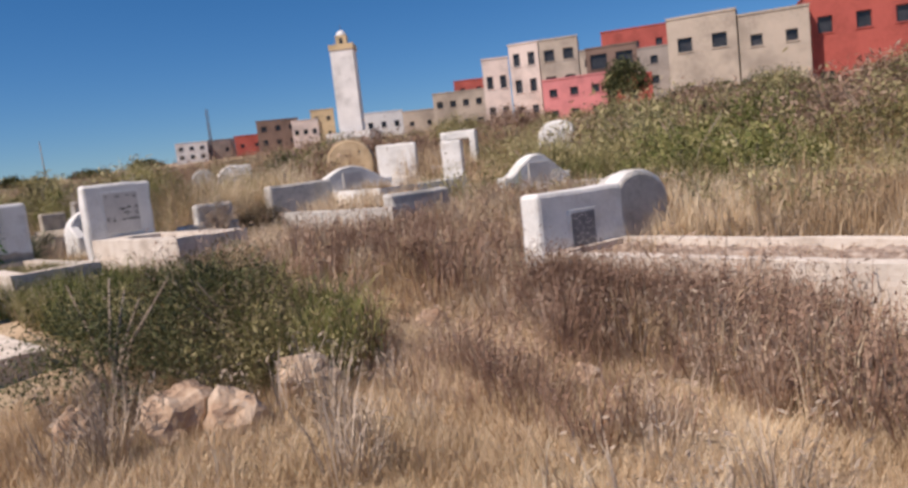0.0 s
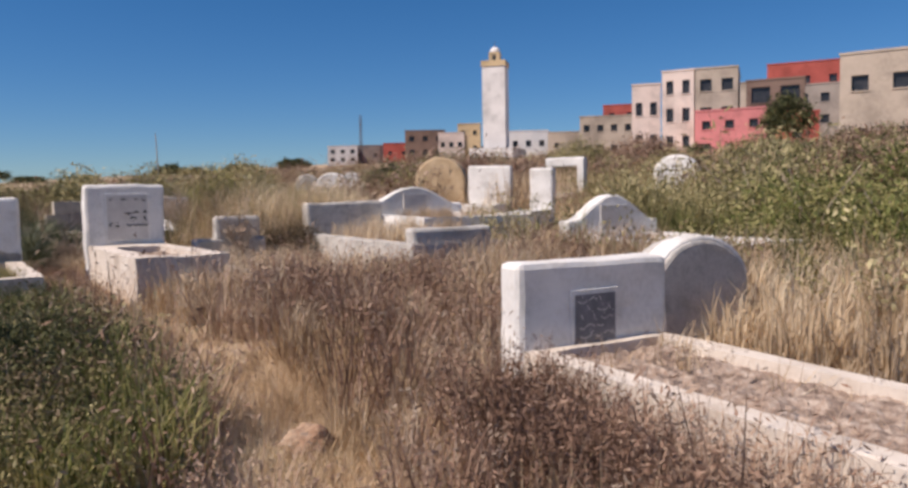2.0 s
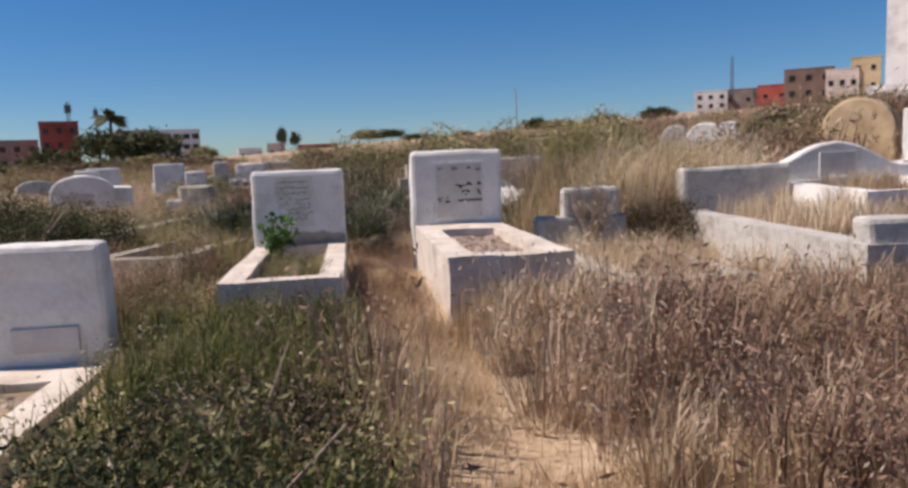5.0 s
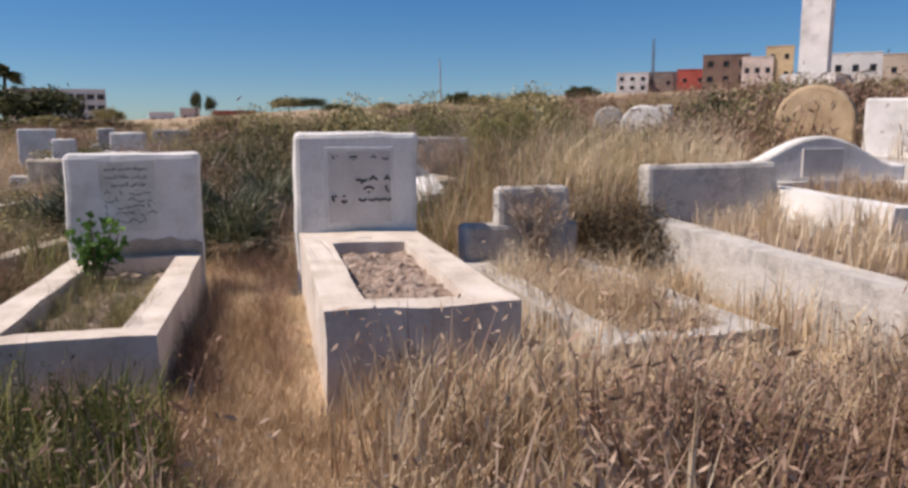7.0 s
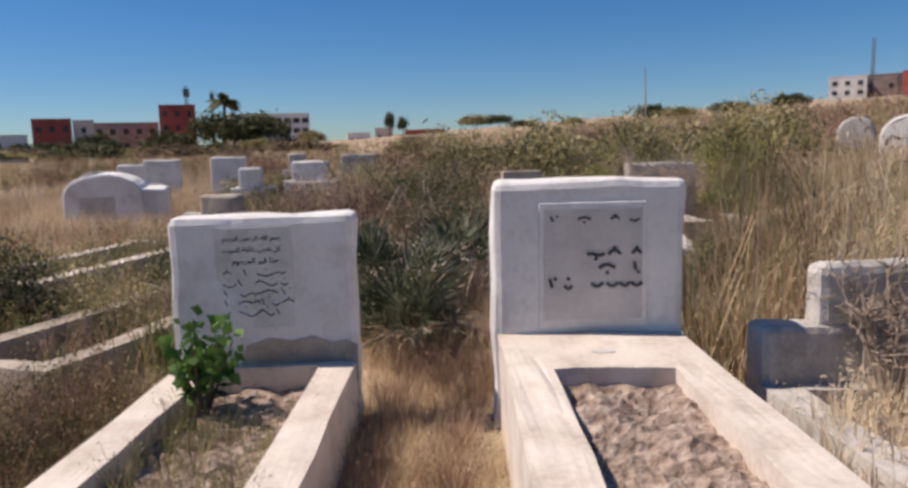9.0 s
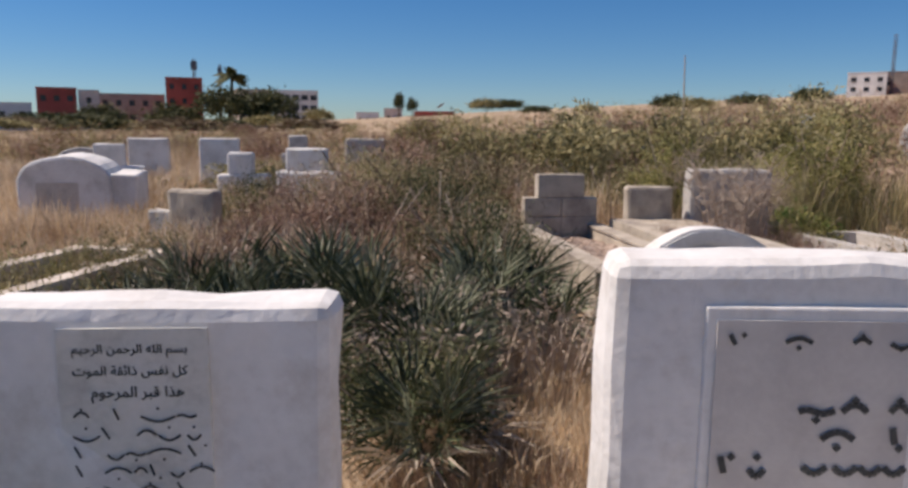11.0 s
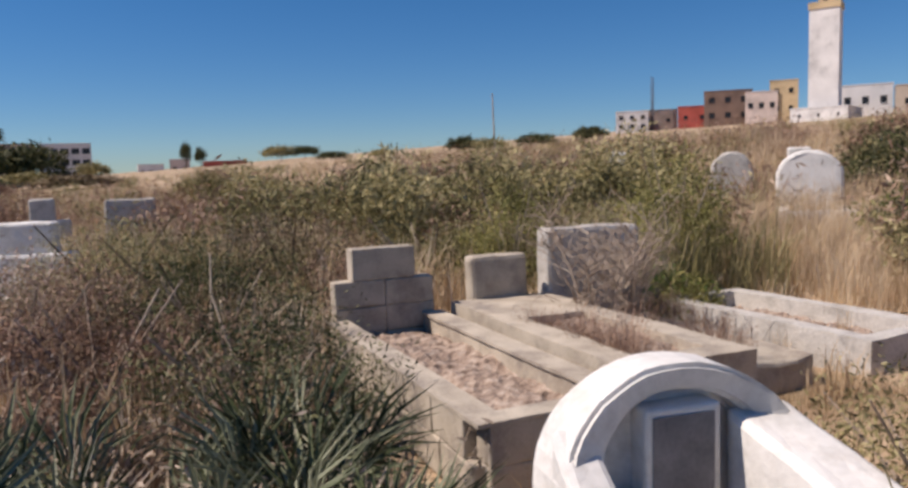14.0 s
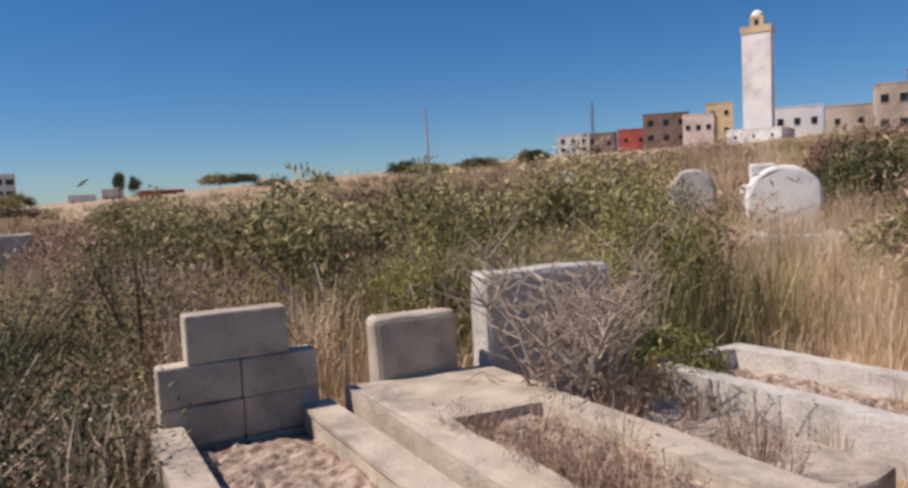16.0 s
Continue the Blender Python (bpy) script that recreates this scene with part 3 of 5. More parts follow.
vaulted_tomb(-6.1, 8.5, 18, 1.2, 1.5, 0.98, 73)


def small_stone(x, y, turn, w, h, label, kind=0, mat=WHITEWASH, seed=1):
    """A far headstone: plain, stepped, or round-topped."""
    z = gz(x, y)
    label = label if len(label.split()) > 3 else label + " in weeds"
    g = thing("headstone", pose(x, y, z, 0, 0, turn), label, "headstone", "far headstones")
    if kind == 0:
        part("stone", rbox(-w / 2, w / 2, 0, 0.25, -0.3, h, 2, 0.015, seed, 0.04), mat, g)
    elif kind == 1:
        part("stone", rbox(-w / 2, w / 2, 0, 0.35, -0.3, h * 0.6, 2, 0.015, seed, 0.04), mat, g)
        part("upper_step", rbox(-w * 0.3, w * 0.2, 0.03, 0.3, h * 0.5, h, 2, 0.015, seed, 0.04), mat, g)
    elif kind == 2:
        part("stone", rough(prism([(px - w / 2, pz) for px, pz in arch_outline(w, h * 0.6, h)], 0, 0.5), 0, 0.015, seed, 0.05), mat, g)
    elif kind == 3:
        part("post", rbox(-w / 2, -w / 2 + 0.18, 0, 0.3, -0.3, h, 2, 0.015, seed, 0.03), mat, g)
        part("post", rbox(w / 2 - 0.18, w / 2, 0, 0.3, -0.3, h, 2, 0.015, seed + 1, 0.03), mat, g)
        part("lintel", rbox(-w / 2, w / 2, 0.01, 0.29, h - 0.2, h + 0.03, 2, 0.015, seed + 2, 0.03), mat, g)
    part("kerb", rough(ring(-w / 2, w / 2, -1.6, 0, -w / 2 + 0.15, w / 2 - 0.15, -1.45, -0.1, -0.3, 0.25), 2, 0.015, seed, 0.03), mat, g)
    return g


def stone_to(x, y, turn, w, top, label, kind=0, mat=WHITEWASH, seed=1):
    return small_stone(x, y, turn, w, max(0.4, top - gz(x, y)), label, kind, mat, seed)


stone_to(8.9, 3.85, -52, 1.0, 1.58, "white square headstone on the rise", 0, WHITEWASH, 81)
stone_to(8.3, 5.0, -45, 1.2, 1.83, "tan round-topped headstone", 2, TAN, 82)
stone_to(8.0, 1.0, -55, 0.45, 1.42, "small white block headstone", 0, WHITEWASH, 83)
stone_to(11.6, 4.3, -60, 1.0, 1.79, "white framed doorway headstone", 3, WHITEWASH, 84)
stone_to(12.3, 1.4, -60, 1.0, 1.75, "white dome-topped headstone", 2, WHITEWASH, 85)
stone_to(8.3, 11.0, -35, 1.02, 1.66, "pinkish white dome-topped headstone", 2, WHITEWASH, 86)
stone_to(8.6, 13.6, -30, 0.8, 1.7, "whitewashed round headstone", 2, OLDWASH, 87)
stone_to(7.6, 16.5, -20, 0.8, 1.78, "white stepped headstone", 1, WHITEWASH, 88)
stone_to(10.5, 14.0, -35, 0.9, 1.75, "white stepped headstone in weeds", 1, WHITEWASH, 89)
stone_to(-7.2, 12.2, 20, 1.1, 1.05, "white stepped headstone among dry grass", 1, WHITEWASH, 90)
stone_to(-5.6, 13.5, 15, 0.8, 1.15, "white square headstone in weeds", 0, WHITEWASH, 91)
stone_to(-6.4, 16.5, 15, 0.9, 1.0, "white stepped headstone by the bushes", 1, WHITEWASH, 93)
stone_to(-10.6, 17.5, 25, 1.2, 0.8, "white round headstone by the bushes", 2, OLDWASH, 94)
stone_to(-3.2, 17.5, 5, 1.0, 1.1, "pale square headstone in tall weeds", 0, OLDWASH, 95)

stone_to(-4.4, 11.2, 10, 0.9, 0.95, "white low headstone among straw", 1, WHITEWASH, 97)
stone_to(-7.9, 15.4, 20, 0.9, 1.1, "white square headstone among straw", 0, WHITEWASH, 98)
stone_to(-5.0, 18.0, 10, 1.0, 1.15, "pale stepped headstone among straw", 1, OLDWASH, 100)


# ---- loose rocks ----
def rock(x, y, r, label, seed, sink=0.3):
    bm = bmesh.new()
    bmesh.ops.create_icosphere(bm, subdivisions=3, radius=1)
    s = Vector((seed * 3.7, seed * 1.3, seed))
    for v in bm.verts:
        d = 1 + 0.38 * noise.noise(v.co * 1.3 + s) + 0.16 * noise.noise(v.co * 3.1 + s) + 0.06 * noise.noise(v.co * 8 + s)
        v.co = Vector((v.co.x * r * d, v.co.y * r * d * 0.85, max(v.co.z, -0.5) * r * d * 0.85))
    ob = part("rock", bm, ROCK)
    ob.matrix_world = pose(x, y, gz(x, y) + r * sink, 0, 0, seed * 47)
    tagged(ob, label, "rock", "loose rocks")


rock(-1.95, -6.8, 0.21, "reddish broken limestone rock in dry grass", 1)
rock(-1.76, -7.02, 0.17, "pale limestone rock in dry grass", 2)
rock(-1.22, -6.9, 0.19, "pale flat limestone rock beside a bush", 3)
rock(0.3, -8.5, 0.13, "whitish stone half buried in weeds", 4)
rock(-0.35, -8.2, 0.1, "small whitish stone on the path", 5)
rock(-2.3, -6.4, 0.13, "small pale rock under a bush", 6)
rock(0.05, -6.6, 0.12, "pinkish stone on the dusty path", 7)
rock(0.72, 5.55, 0.06, "flat white pebble on grave soil", 8, 4.6)


# ---- the town on the ridge ----
def limb(bm, p, q, r0, r1):
    d = Vector(q) - Vector(p)
    m = Matrix.Translation((Vector(p) + Vector(q)) / 2) @ d.to_track_quat("Z", "Y").to_matrix().to_4x4()
    bmesh.ops.create_cone(bm, segments=6, radius1=r0, radius2=r1, depth=d.length, cap_ends=True, matrix=m)


def building(a, b, depth, z0, z1, mat, label, cols=3, rows=2, win=(1.1, 1.2), skip=(), parapet=0.5, name="house", band=None):
    """A flat-roofed block. a, b: the facade's left and right corner as seen from the cemetery."""
    label = label if len(label.split()) > 3 else label + " on the ridge"
    a, b = Vector((*a, 0)), Vector((*b, 0))
    u = (b - a)
    w = u.length
    u.normalize()
    ang = math.degrees(math.atan2(u.y, u.x))
    base = min(gz(a.x, a.y), gz(b.x, b.y), z0)
    g = thing(name, pose(a.x, a.y, base, 0, 0, ang), label, "house", "houses of the town")
    h0, h = z0 - base, z1 - base
    lo = -1.5
    bm = bmesh.new()
    xs, zs = [0.0], [lo]
    for c in range(cols):
        cx = w * (c + 0.5) / cols
        xs += [cx - win[0] / 2, cx + win[0] / 2]
    xs.append(w)
    for r in range(rows):
        cz = h0 + (h - h0 - parapet) * (r + 0.55) / rows
        zs += [cz - win[1] / 2, cz + win[1] / 2]
    zs.append(h)
    grid = {}

    def v(i, j, y=0.0):
        if (i, j, y) not in grid:
            grid[i, j, y] = bm.verts.new((xs[i], y, zs[j]))
        return grid[i, j, y]
    panes = []
    for i in range(len(xs) - 1):
        for j in range(len(zs) - 1):
            q = [(i, j), (i + 1, j), (i + 1, j + 1), (i, j + 1)]
            if i % 2 and j % 2 and ((i - 1) // 2, (j - 1) // 2) not in skip:
                for k in range(4):
                    p, n = q[k], q[(k + 1) % 4]
                    bm.faces.new((v(*p), v(*n), v(*n, 0.3), v(*p, 0.3)))
                panes.append((xs[i], xs[i + 1], zs[j], zs[j + 1]))
            else:
                bm.faces.new([v(*p) for p in q])
    for x0, x1, y0, y1 in ((0, 0, 0, depth), (w, w, depth, 0), (0, w, depth, depth)):
        bm.faces.new([bm.verts.new(p) for p in ((x0, y0, lo), (x1, y1, lo), (x1, y1, h), (x0, y0, h))])
    part("wall", bm, mat, g)
    bm = bmesh.new()
    box(bm, 0.02, w - 0.02, 0.02, depth - 0.02, h - parapet - 0.2, h - parapet)
    part("roof", bm, P_GREY, g)
    bm = ring(-0.06, w + 0.06, -0.06, depth + 0.06, 0.2, w - 0.2, 0.2, depth - 0.2, h - 0.12, h + 0.06)
    part("parapet", bm, mat, g)
    for x0, x1, za, zb in panes:
        bm = bmesh.new()
        box(bm, x0 + 0.002, x1 - 0.002, 0.27, 0.32, za + 0.002, zb - 0.002)
        pane = part("window", bm, GLASS, g)
        bm = bmesh.new()
        box(bm, x0 - 0.08, x1 + 0.08, -0.07, 0.1, za - 0.1, za)
        part("sill", bm, mat, pane)
    return g, w, h


building((75.6, 158.8), (82.0, 155.7), 8, 8.5, 12.9, P_WHITE, "white low house with balcony openings", 3, 2, (1.0, 0.9))
building((83.0, 160.8), (90.0, 157.2), 8, 8.5, 13.3, P_GREY, "grey unplastered low house", 2, 1, (0.9, 0.9))
building((86.0, 150.0), (91.5, 146.4), 7, 8.5, 13.2, P_RED, "dark red low house", 2, 1, (0.9, 0.9))
building((88.5, 143.8), (96.5, 138.8), 8, 9.0, 15.8, P_BROWN, "dark brown unfinished house", 3, 2, (1.2, 1.2))
building((88.6, 129.6), (93.3, 126.4), 8, 9.0, 14.2, P_CREAM, "cream house with small windows", 3, 1, (0.9, 1.1))
building((92.4, 127.6), (96.4, 124.6), 8, 9.0, 16.1, P_YELLOW, "ochre cream house block", 2, 2, (0.8, 1.0))
building((91.6, 108.5), (97.6, 103.5), 8, 8.0, 13.0, P_WHITE, "white flat-roofed house beside the minaret", 3, 1, (1.0, 1.2))
building((90.9, 96.0), (95.7, 91.6), 8, 7.0, 11.8, P_BEIGE, "beige low house with bare walls", 2, 1, (0.8, 0.9))
building((84.9, 81.2), (91.1, 75.0), 8, 6.0, 13.0, P_BEIGE, "beige two-storey house with square windows", 4, 2, (1.0, 1.1))
building((88.5, 79.5), (92.0, 75.2), 6, 9.0, 14.8, P_RED, "red rooftop house", 2, 2, (0.8, 0.8))
building((64.7, 51.2), (66.8, 48.8), 9, 4.5, 13.0, P_CREAM, "cream three-storey house, lower wing", 2, 2, (0.75, 1.5), parapet=1.2)
building((66.9, 48.7), (68.6, 45.6), 9, 4.5, 14.3, P_CREAM, "cream three-storey house with tall windows", 2, 3, (0.8, 1.5))
building((68.7, 45.5), (71.2, 41.8), 9, 4.5, 14.3, P_BEIGE, "pale beige unfinished house with open top floor", 2, 3, (1.2, 1.3))
building((66.2, 43.6), (69.6, 37.3), 3, 4.0, 9.3, P_PINK, "pink plastered house", 3, 2, (0.9, 0.9))
building((71.8, 41.2), (74.8, 36.2), 7, 4.5, 12.6, P_BROWN, "dark brown unfinished house with deep openings", 2, 3, (1.9, 1.7))
building((70.8, 37.0), (73.0, 33.5), 4, 4.5, 8.7, P_RED, "dark red side house", 1, 1, (1.0, 1.2))
building((94.0, 61.0), (98.0, 54.0), 8, 9.0, 16.2, P_BEIGE, "beige distant house on the ridge", 3, 2, (1.0, 1.1))
building((96.8, 55.3), (102.0, 46.6), 8, 9.0, 18.4, P_RED, "red and grey distant house", 3, 2, (1.0, 1.1))
building((90.0, 47.0), (93.5, 40.5), 8, 8.0, 14.0, P_GREY, "grey distant house with white blocks", 3, 2, (1.0, 1.1))
building((55.3, 21.6), (57.4, 16.6), 9, 2.5, 10.9, P_BEIGE, "beige two-storey house with square dark windows", 2, 2, (1.15, 1.15))
building((57.5, 16.5), (59.8, 11.8), 9, 2.5, 10.3, P_BEIGE, "beige house wing with small windows", 2, 2, (0.9, 0.9), skip=((0, 0),))
building((61.2, 12.6), (66.4, 2.7), 9, 2.0, 11.2, P_RED, "red house with pale lower walls", 4, 2, (1.1, 1.3))
building((63.2, 1.6), (64.4, -9.0), 9, 1.0, 9.5, P_CREAM, "cream house at the edge of town", 4, 2, (1.1, 1.3))
building((-86.0, 119.5), (-76.0, 125.6), 10, 1.0, 4.6, P_WHITE, "pale low house at the town's edge", 4, 1, (0.9, 0.9))
building((-75.4, 126.1), (-70.0, 129.1), 10, 1.0, 7.3, P_RED, "red apartment house", 3, 2, (0.9, 1.0))
building((-69.8, 129.2), (-66.8, 130.7), 10, 1.0, 7.0, P_CREAM, "cream stair tower of an apartment house", 1, 2, (0.8, 1.0))
building((-73.8, 144.0), (-62.7, 149.0), 10, 1.0, 7.0, P_GREY, "grey white apartment house", 5, 2, (1.0, 1.1))
building((-58.7, 139.8), (-52.6, 142.2), 10, 1.5, 9.9, P_RED, "tall red house with side balconies", 3, 3, (0.8, 1.0))
building((-50.5, 157.0), (-44.5, 160.0), 10, 1.5, 8.6, P_BEIGE, "beige modern block behind trees", 4, 2, (1.0, 1.0))
building((-44.0, 160.4), (-34.9, 162.7), 10, 1.5, 8.6, P_WHITE, "white modern block with long window bands", 5, 3, (1.4, 1.1))
building((-38.0, 233.3), (-31.0, 234.5), 10, 1.0, 5.3, P_WHITE, "white distant low house", 3, 1, (1.0, 1.0))
building((-29.5, 235.0), (-24.0, 235.5), 10, 1.0, 6.6, P_CREAM, "cream distant low house", 2, 1, (1.0, 1.0))
building((-18.5, 215.4), (-7.0, 216.2), 10, 0.5, 5.4, P_RED, "red distant low house", 4, 1, (1.0, 1.0))


def minaret():
    x, y = 83.8, 102.3
    z = gz(x, y)
    g = thing("minaret", pose(x, y, z, 0, 0, -47), "white square minaret with a small lantern on top", "minaret")
    h, s = 24.2 - z, 2.1
    bm = bmesh.new()
    box(bm, -s, s, -s, s, -1, h)
    part("shaft", bm, P_WHITE, g)
    part("gallery", ring(-s - 0.15, s + 0.15, -s - 0.15, s + 0.15, -s + 0.3, s - 0.3, -s + 0.3, s - 0.3, h - 0.3, h + 0.7), P_YELLOW, g, "ochre parapet band")
    bm = bmesh.new()
    box(bm, -1.0, 1.0, -1.0, 1.0, h - 0.1, h + 2.4)
    part("lantern", bm, P_YELLOW, g)
    bm = bmesh.new()
    bmesh.ops.create_uvsphere(bm, u_segments=16, v_segments=10, radius=0.95, matrix=Matrix.Translation((0, 0, h + 2.5)))
    part("dome", bm, P_WHITE, g, smooth=True)
    bm = bmesh.new()
    bmesh.ops.create_cone(bm, segments=8, radius1=0.09, radius2=0.03, depth=1.2, cap_ends=True, matrix=Matrix.Translation((0, 0, h + 3.9)))
    part("finial", bm, METAL, g)
    for k, fz in enumerate((0.42, 0.6, 0.76, 0.88)):
        bm = bmesh.new()
        box(bm, -s - 0.06, -s + 0.02, -0.35, 0.35, h * fz, h * fz + 1.3)
        w = part("window", bm, GLASS, g)
    for k in (-1, 1):
        bm = bmesh.new()
        box(bm, -s - 0.05, -s + 0.01, k * 1.3 - 0.12, k * 1.3 + 0.12, 1, h - 1)
        part("pilaster", bm, P_YELLOW, g)
    bm = bmesh.new()
    box(bm, -0.3, 0.3, -1.04, -0.98, h + 0.6, h + 1.9)
    part("window", bm, GLASS, g)


minaret()
building((78.5, 103.5), (83.5, 97.0), 10, 7.0, 9.0, P_WHITE, "long white wall of the mosque yard", 3, 1, (0.4, 0.5))


def mast(x, y, top, r, label, arms=0):
    z = gz(x, y)
    g = thing("mast", pose(x, y, z), label, "mast")
    h = top - z
    for k in range(3):
        a = k * 2.094
        bm = bmesh.new()
        bmesh.ops.create_cone(bm, segments=6, radius1=0.11, radius2=0.06, depth=h, cap_ends=True,
                              matrix=pose(r * math.cos(a), r * math.sin(a), h / 2))
        part("leg", bm, METAL, g)
    for i in range(int(h / 1.5)):
        bm = bmesh.new()
        box(bm, -r, r, -0.03, 0.03, i * 1.5 + 0.7, i * 1.5 + 0.78)
        part("brace", bm, METAL, g).matrix_basis = pose(0, 0, 0, 0, 0, i * 60)
    if arms:
        bm = bmesh.new()
        box(bm, -arms, arms, -0.15, 0.15, h - 2.2, h - 0.6)
        part("antenna_panel", bm, METAL, g)


mast(84.2, 158.0, 20.6, 0.3, "thin dark lattice mast behind houses")
def stake(x, y, top, label):
    g = gz(x, y)
    bm = bmesh.new()
    limb(bm, (0, 0, -0.2), (0.05, 0.0, (top - g) * 0.6), 0.03, 0.024)
    limb(bm, (0.05, 0, (top - g) * 0.6), (0.03, 0.02, top - g), 0.024, 0.014)
    ob = part("pole", bm, TWIG)
    ob.matrix_world = pose(x, y, g)
    tagged(ob, label, "pole")


stake(4.4, 16.0, 3.1, "thin weathered pole standing in scrub")
mast(-57.0, 150.0, 14.2, 0.3, "grey antenna mast behind the red house", 0.6)
mast(-52.5, 152.0, 13.2, 0.2, "thin antenna mast on the skyline", 0.4)


# ---- plants ----
RNG = np.random.default_rng(7)


def blades(n, height, spread, lean, width, segs=1, droop=0.3, rng=RNG, lo=0.5):
    """A tuft of n tapering blades: vertices and triangles."""
    V, F = [], []
    for _ in range(n):
        a, r = rng.uniform(0, 6.283), spread * math.sqrt(rng.uniform())
        bx, by = r * math.cos(a), r * math.sin(a)
        d = rng.uniform(0, 6.283)
        l = rng.uniform(0, lean)
        h = height * rng.uniform(lo, 1)
        tx, ty = math.cos(d) * l * h, math.sin(d) * l * h
        wx, wy = -math.sin(d + 0.8) * width / 2, math.cos(d + 0.8) * width / 2
        i = len(V)
        if segs == 1:
            V += [(bx - wx, by - wy, -0.03), (bx + wx, by + wy, -0.03), (bx + tx, by + ty, h)]
            F.append((i, i + 1, i + 2))
        else:
            mx, my, mz = bx + tx * 0.35, by + ty * 0.35, h * (0.55 + droop * 0.3)
            V += [(bx - wx, by - wy, -0.03), (bx + wx, by + wy, -0.03), (mx - wx * .8, my - wy * .8, mz), (mx + wx * .8, my + wy * .8, mz),
                  (bx + tx, by + ty, h * (1 - droop * l))]
            F += [(i, i + 1, i + 3), (i, i + 3, i + 2), (i + 2, i + 3, i + 4)]
    return np.array(V), np.array(F)


def weed(stems, height, spread, leaves, leaf, rng=RNG, stem_w=0.006, lean=0.45, seedhead=0.0, slim=0.22):
    """A branching weed: thin stems set with many small leaves or dry seed husks."""
    V, F = [], []
    for _ in range(stems):
        a, r = rng.uniform(0, 6.283), spread * 0.4 * math.sqrt(rng.uniform())
        b = np.array((r * math.cos(a), r * math.sin(a), -0.03))
        d = a + rng.normal(0, 0.5)
        h = height * rng.uniform(0.55, 1)
        l = rng.uniform(0.1, lean) * h + r
        tip = b + np.array((math.cos(d) * l, math.sin(d) * l, h))
        mid = (b + tip) / 2 + np.array((0, 0, 0.08 * h)) + rng.normal(0, 0.02, 3)
        w = np.array((-math.sin(d), math.cos(d), 0)) * stem_w / 2
        i = len(V)
        V += [b - w, b + w, mid - w, mid + w, tip]
        F += [(i, i + 1, i + 3), (i, i + 3, i + 2), (i + 2, i + 3, i + 4)]
        for _k in range(leaves):
            u = rng.uniform(0.15, 1.0)
            p = (b * (1 - u) ** 2 + mid * 2 * u * (1 - u) + tip * u * u)
            q = rng.normal(0, 1, 3)
            q /= np.linalg.norm(q)
            s = leaf * rng.uniform(0.6, 1.4) * (1 + seedhead * (u > 0.8))
            o = np.cross(q, rng.normal(0, 1, 3))
            o /= np.linalg.norm(o) + 1e-6
            out = p + rng.normal(0, 1, 3) * leaf * 0.9
            i = len(V)
            V += [out, out + q * s * 0.5 + o * s * slim, out + q * s, out + q * s * 0.5 - o * s * slim]
            F += [(i, i + 1, i + 2), (i, i + 2, i + 3)]
    return np.array(V), np.array(F)


def scatter(name, protos, spots, mat, label, category, lift=0.0):
    """One mesh out of many turned and scaled copies of the tufts. spots: rows of x, y, scale."""
    VS, FS, n = [], [], 0
    zs = ground_z(spots[:, 0], spots[:, 1])
    for k, (x, y, s) in enumerate(spots):
        v, f = protos[k % len(protos)]
        a = RNG.uniform(0, 6.283)
        c, sn = math.cos(a), math.sin(a)
        p = np.empty_like(v)
        p[:, 0] = (v[:, 0] * c - v[:, 1] * sn) * s + x
        p[:, 1] = (v[:, 0] * sn + v[:, 1] * c) * s + y
        p[:, 2] = v[:, 2] * s * RNG.uniform(0.75, 1.2) + zs[k] + lift
        VS.append(p)
        FS.append(f + n)
        n += len(v)
    v, f = np.concatenate(VS), np.concatenate(FS)
    me = bpy.data.meshes.new(name)
    me.vertices.add(len(v))
    me.vertices.foreach_set("co", v.ravel())
    me.loops.add(f.size)
    me.loops.foreach_set("vertex_index", f.ravel().astype(np.int32))
    me.polygons.add(len(f))
    me.polygons.foreach_set("loop_start", np.arange(0, f.size, 3, dtype=np.int32))
    me.update(calc_edges=True)
    me.materials.append(mat)
    return tagged(new(name, me), label, category, kind="stuff")


# footprints kept clear of weeds: x0, x1, y0, y1
CLEAR = [(-0.05, 0.98, -2.65, 0.1), (-1.6, -0.6, -2.4, 0.15), (-3.3, -1.7, -5.6, -2.7), (1.2, 2.45, -6.95, -6.4), (1.1, 1.35, -9.6, -6.9), (2.45, 3.45, -6.85, -6.2),
         (1.2, 2.3, -0.6, 0.1), (2.7, 4.0, -3.3, 0.2), (4.0, 5.9, -1.9, 0.9), (0.45, 1.75, 0.55, 3.0), (0.05, 1.2, 3.4, 6.3), (1.2, 2.1, 3.9, 6.5),
         (1.95, 3.0, 4.3, 6.7), (4.6, 6.0, -5.8, -3.2), (-7.2, -5.0, 8.0, 10.2), (-3.5, -2.4, 7.4, 9.8)]
WALK = [(-3.4, -10.7), (-1.7, -10.3), (-0.75, -9.8), (-0.5, -9.0), (-0.35, -8.0), (-0.1, -7.0), (0.0, -5.8), (0.05, -4.8), (-0.1, -3.7), (-0.3, -2.5), (-0.35, -0.7), (-0.3, 0.1)]


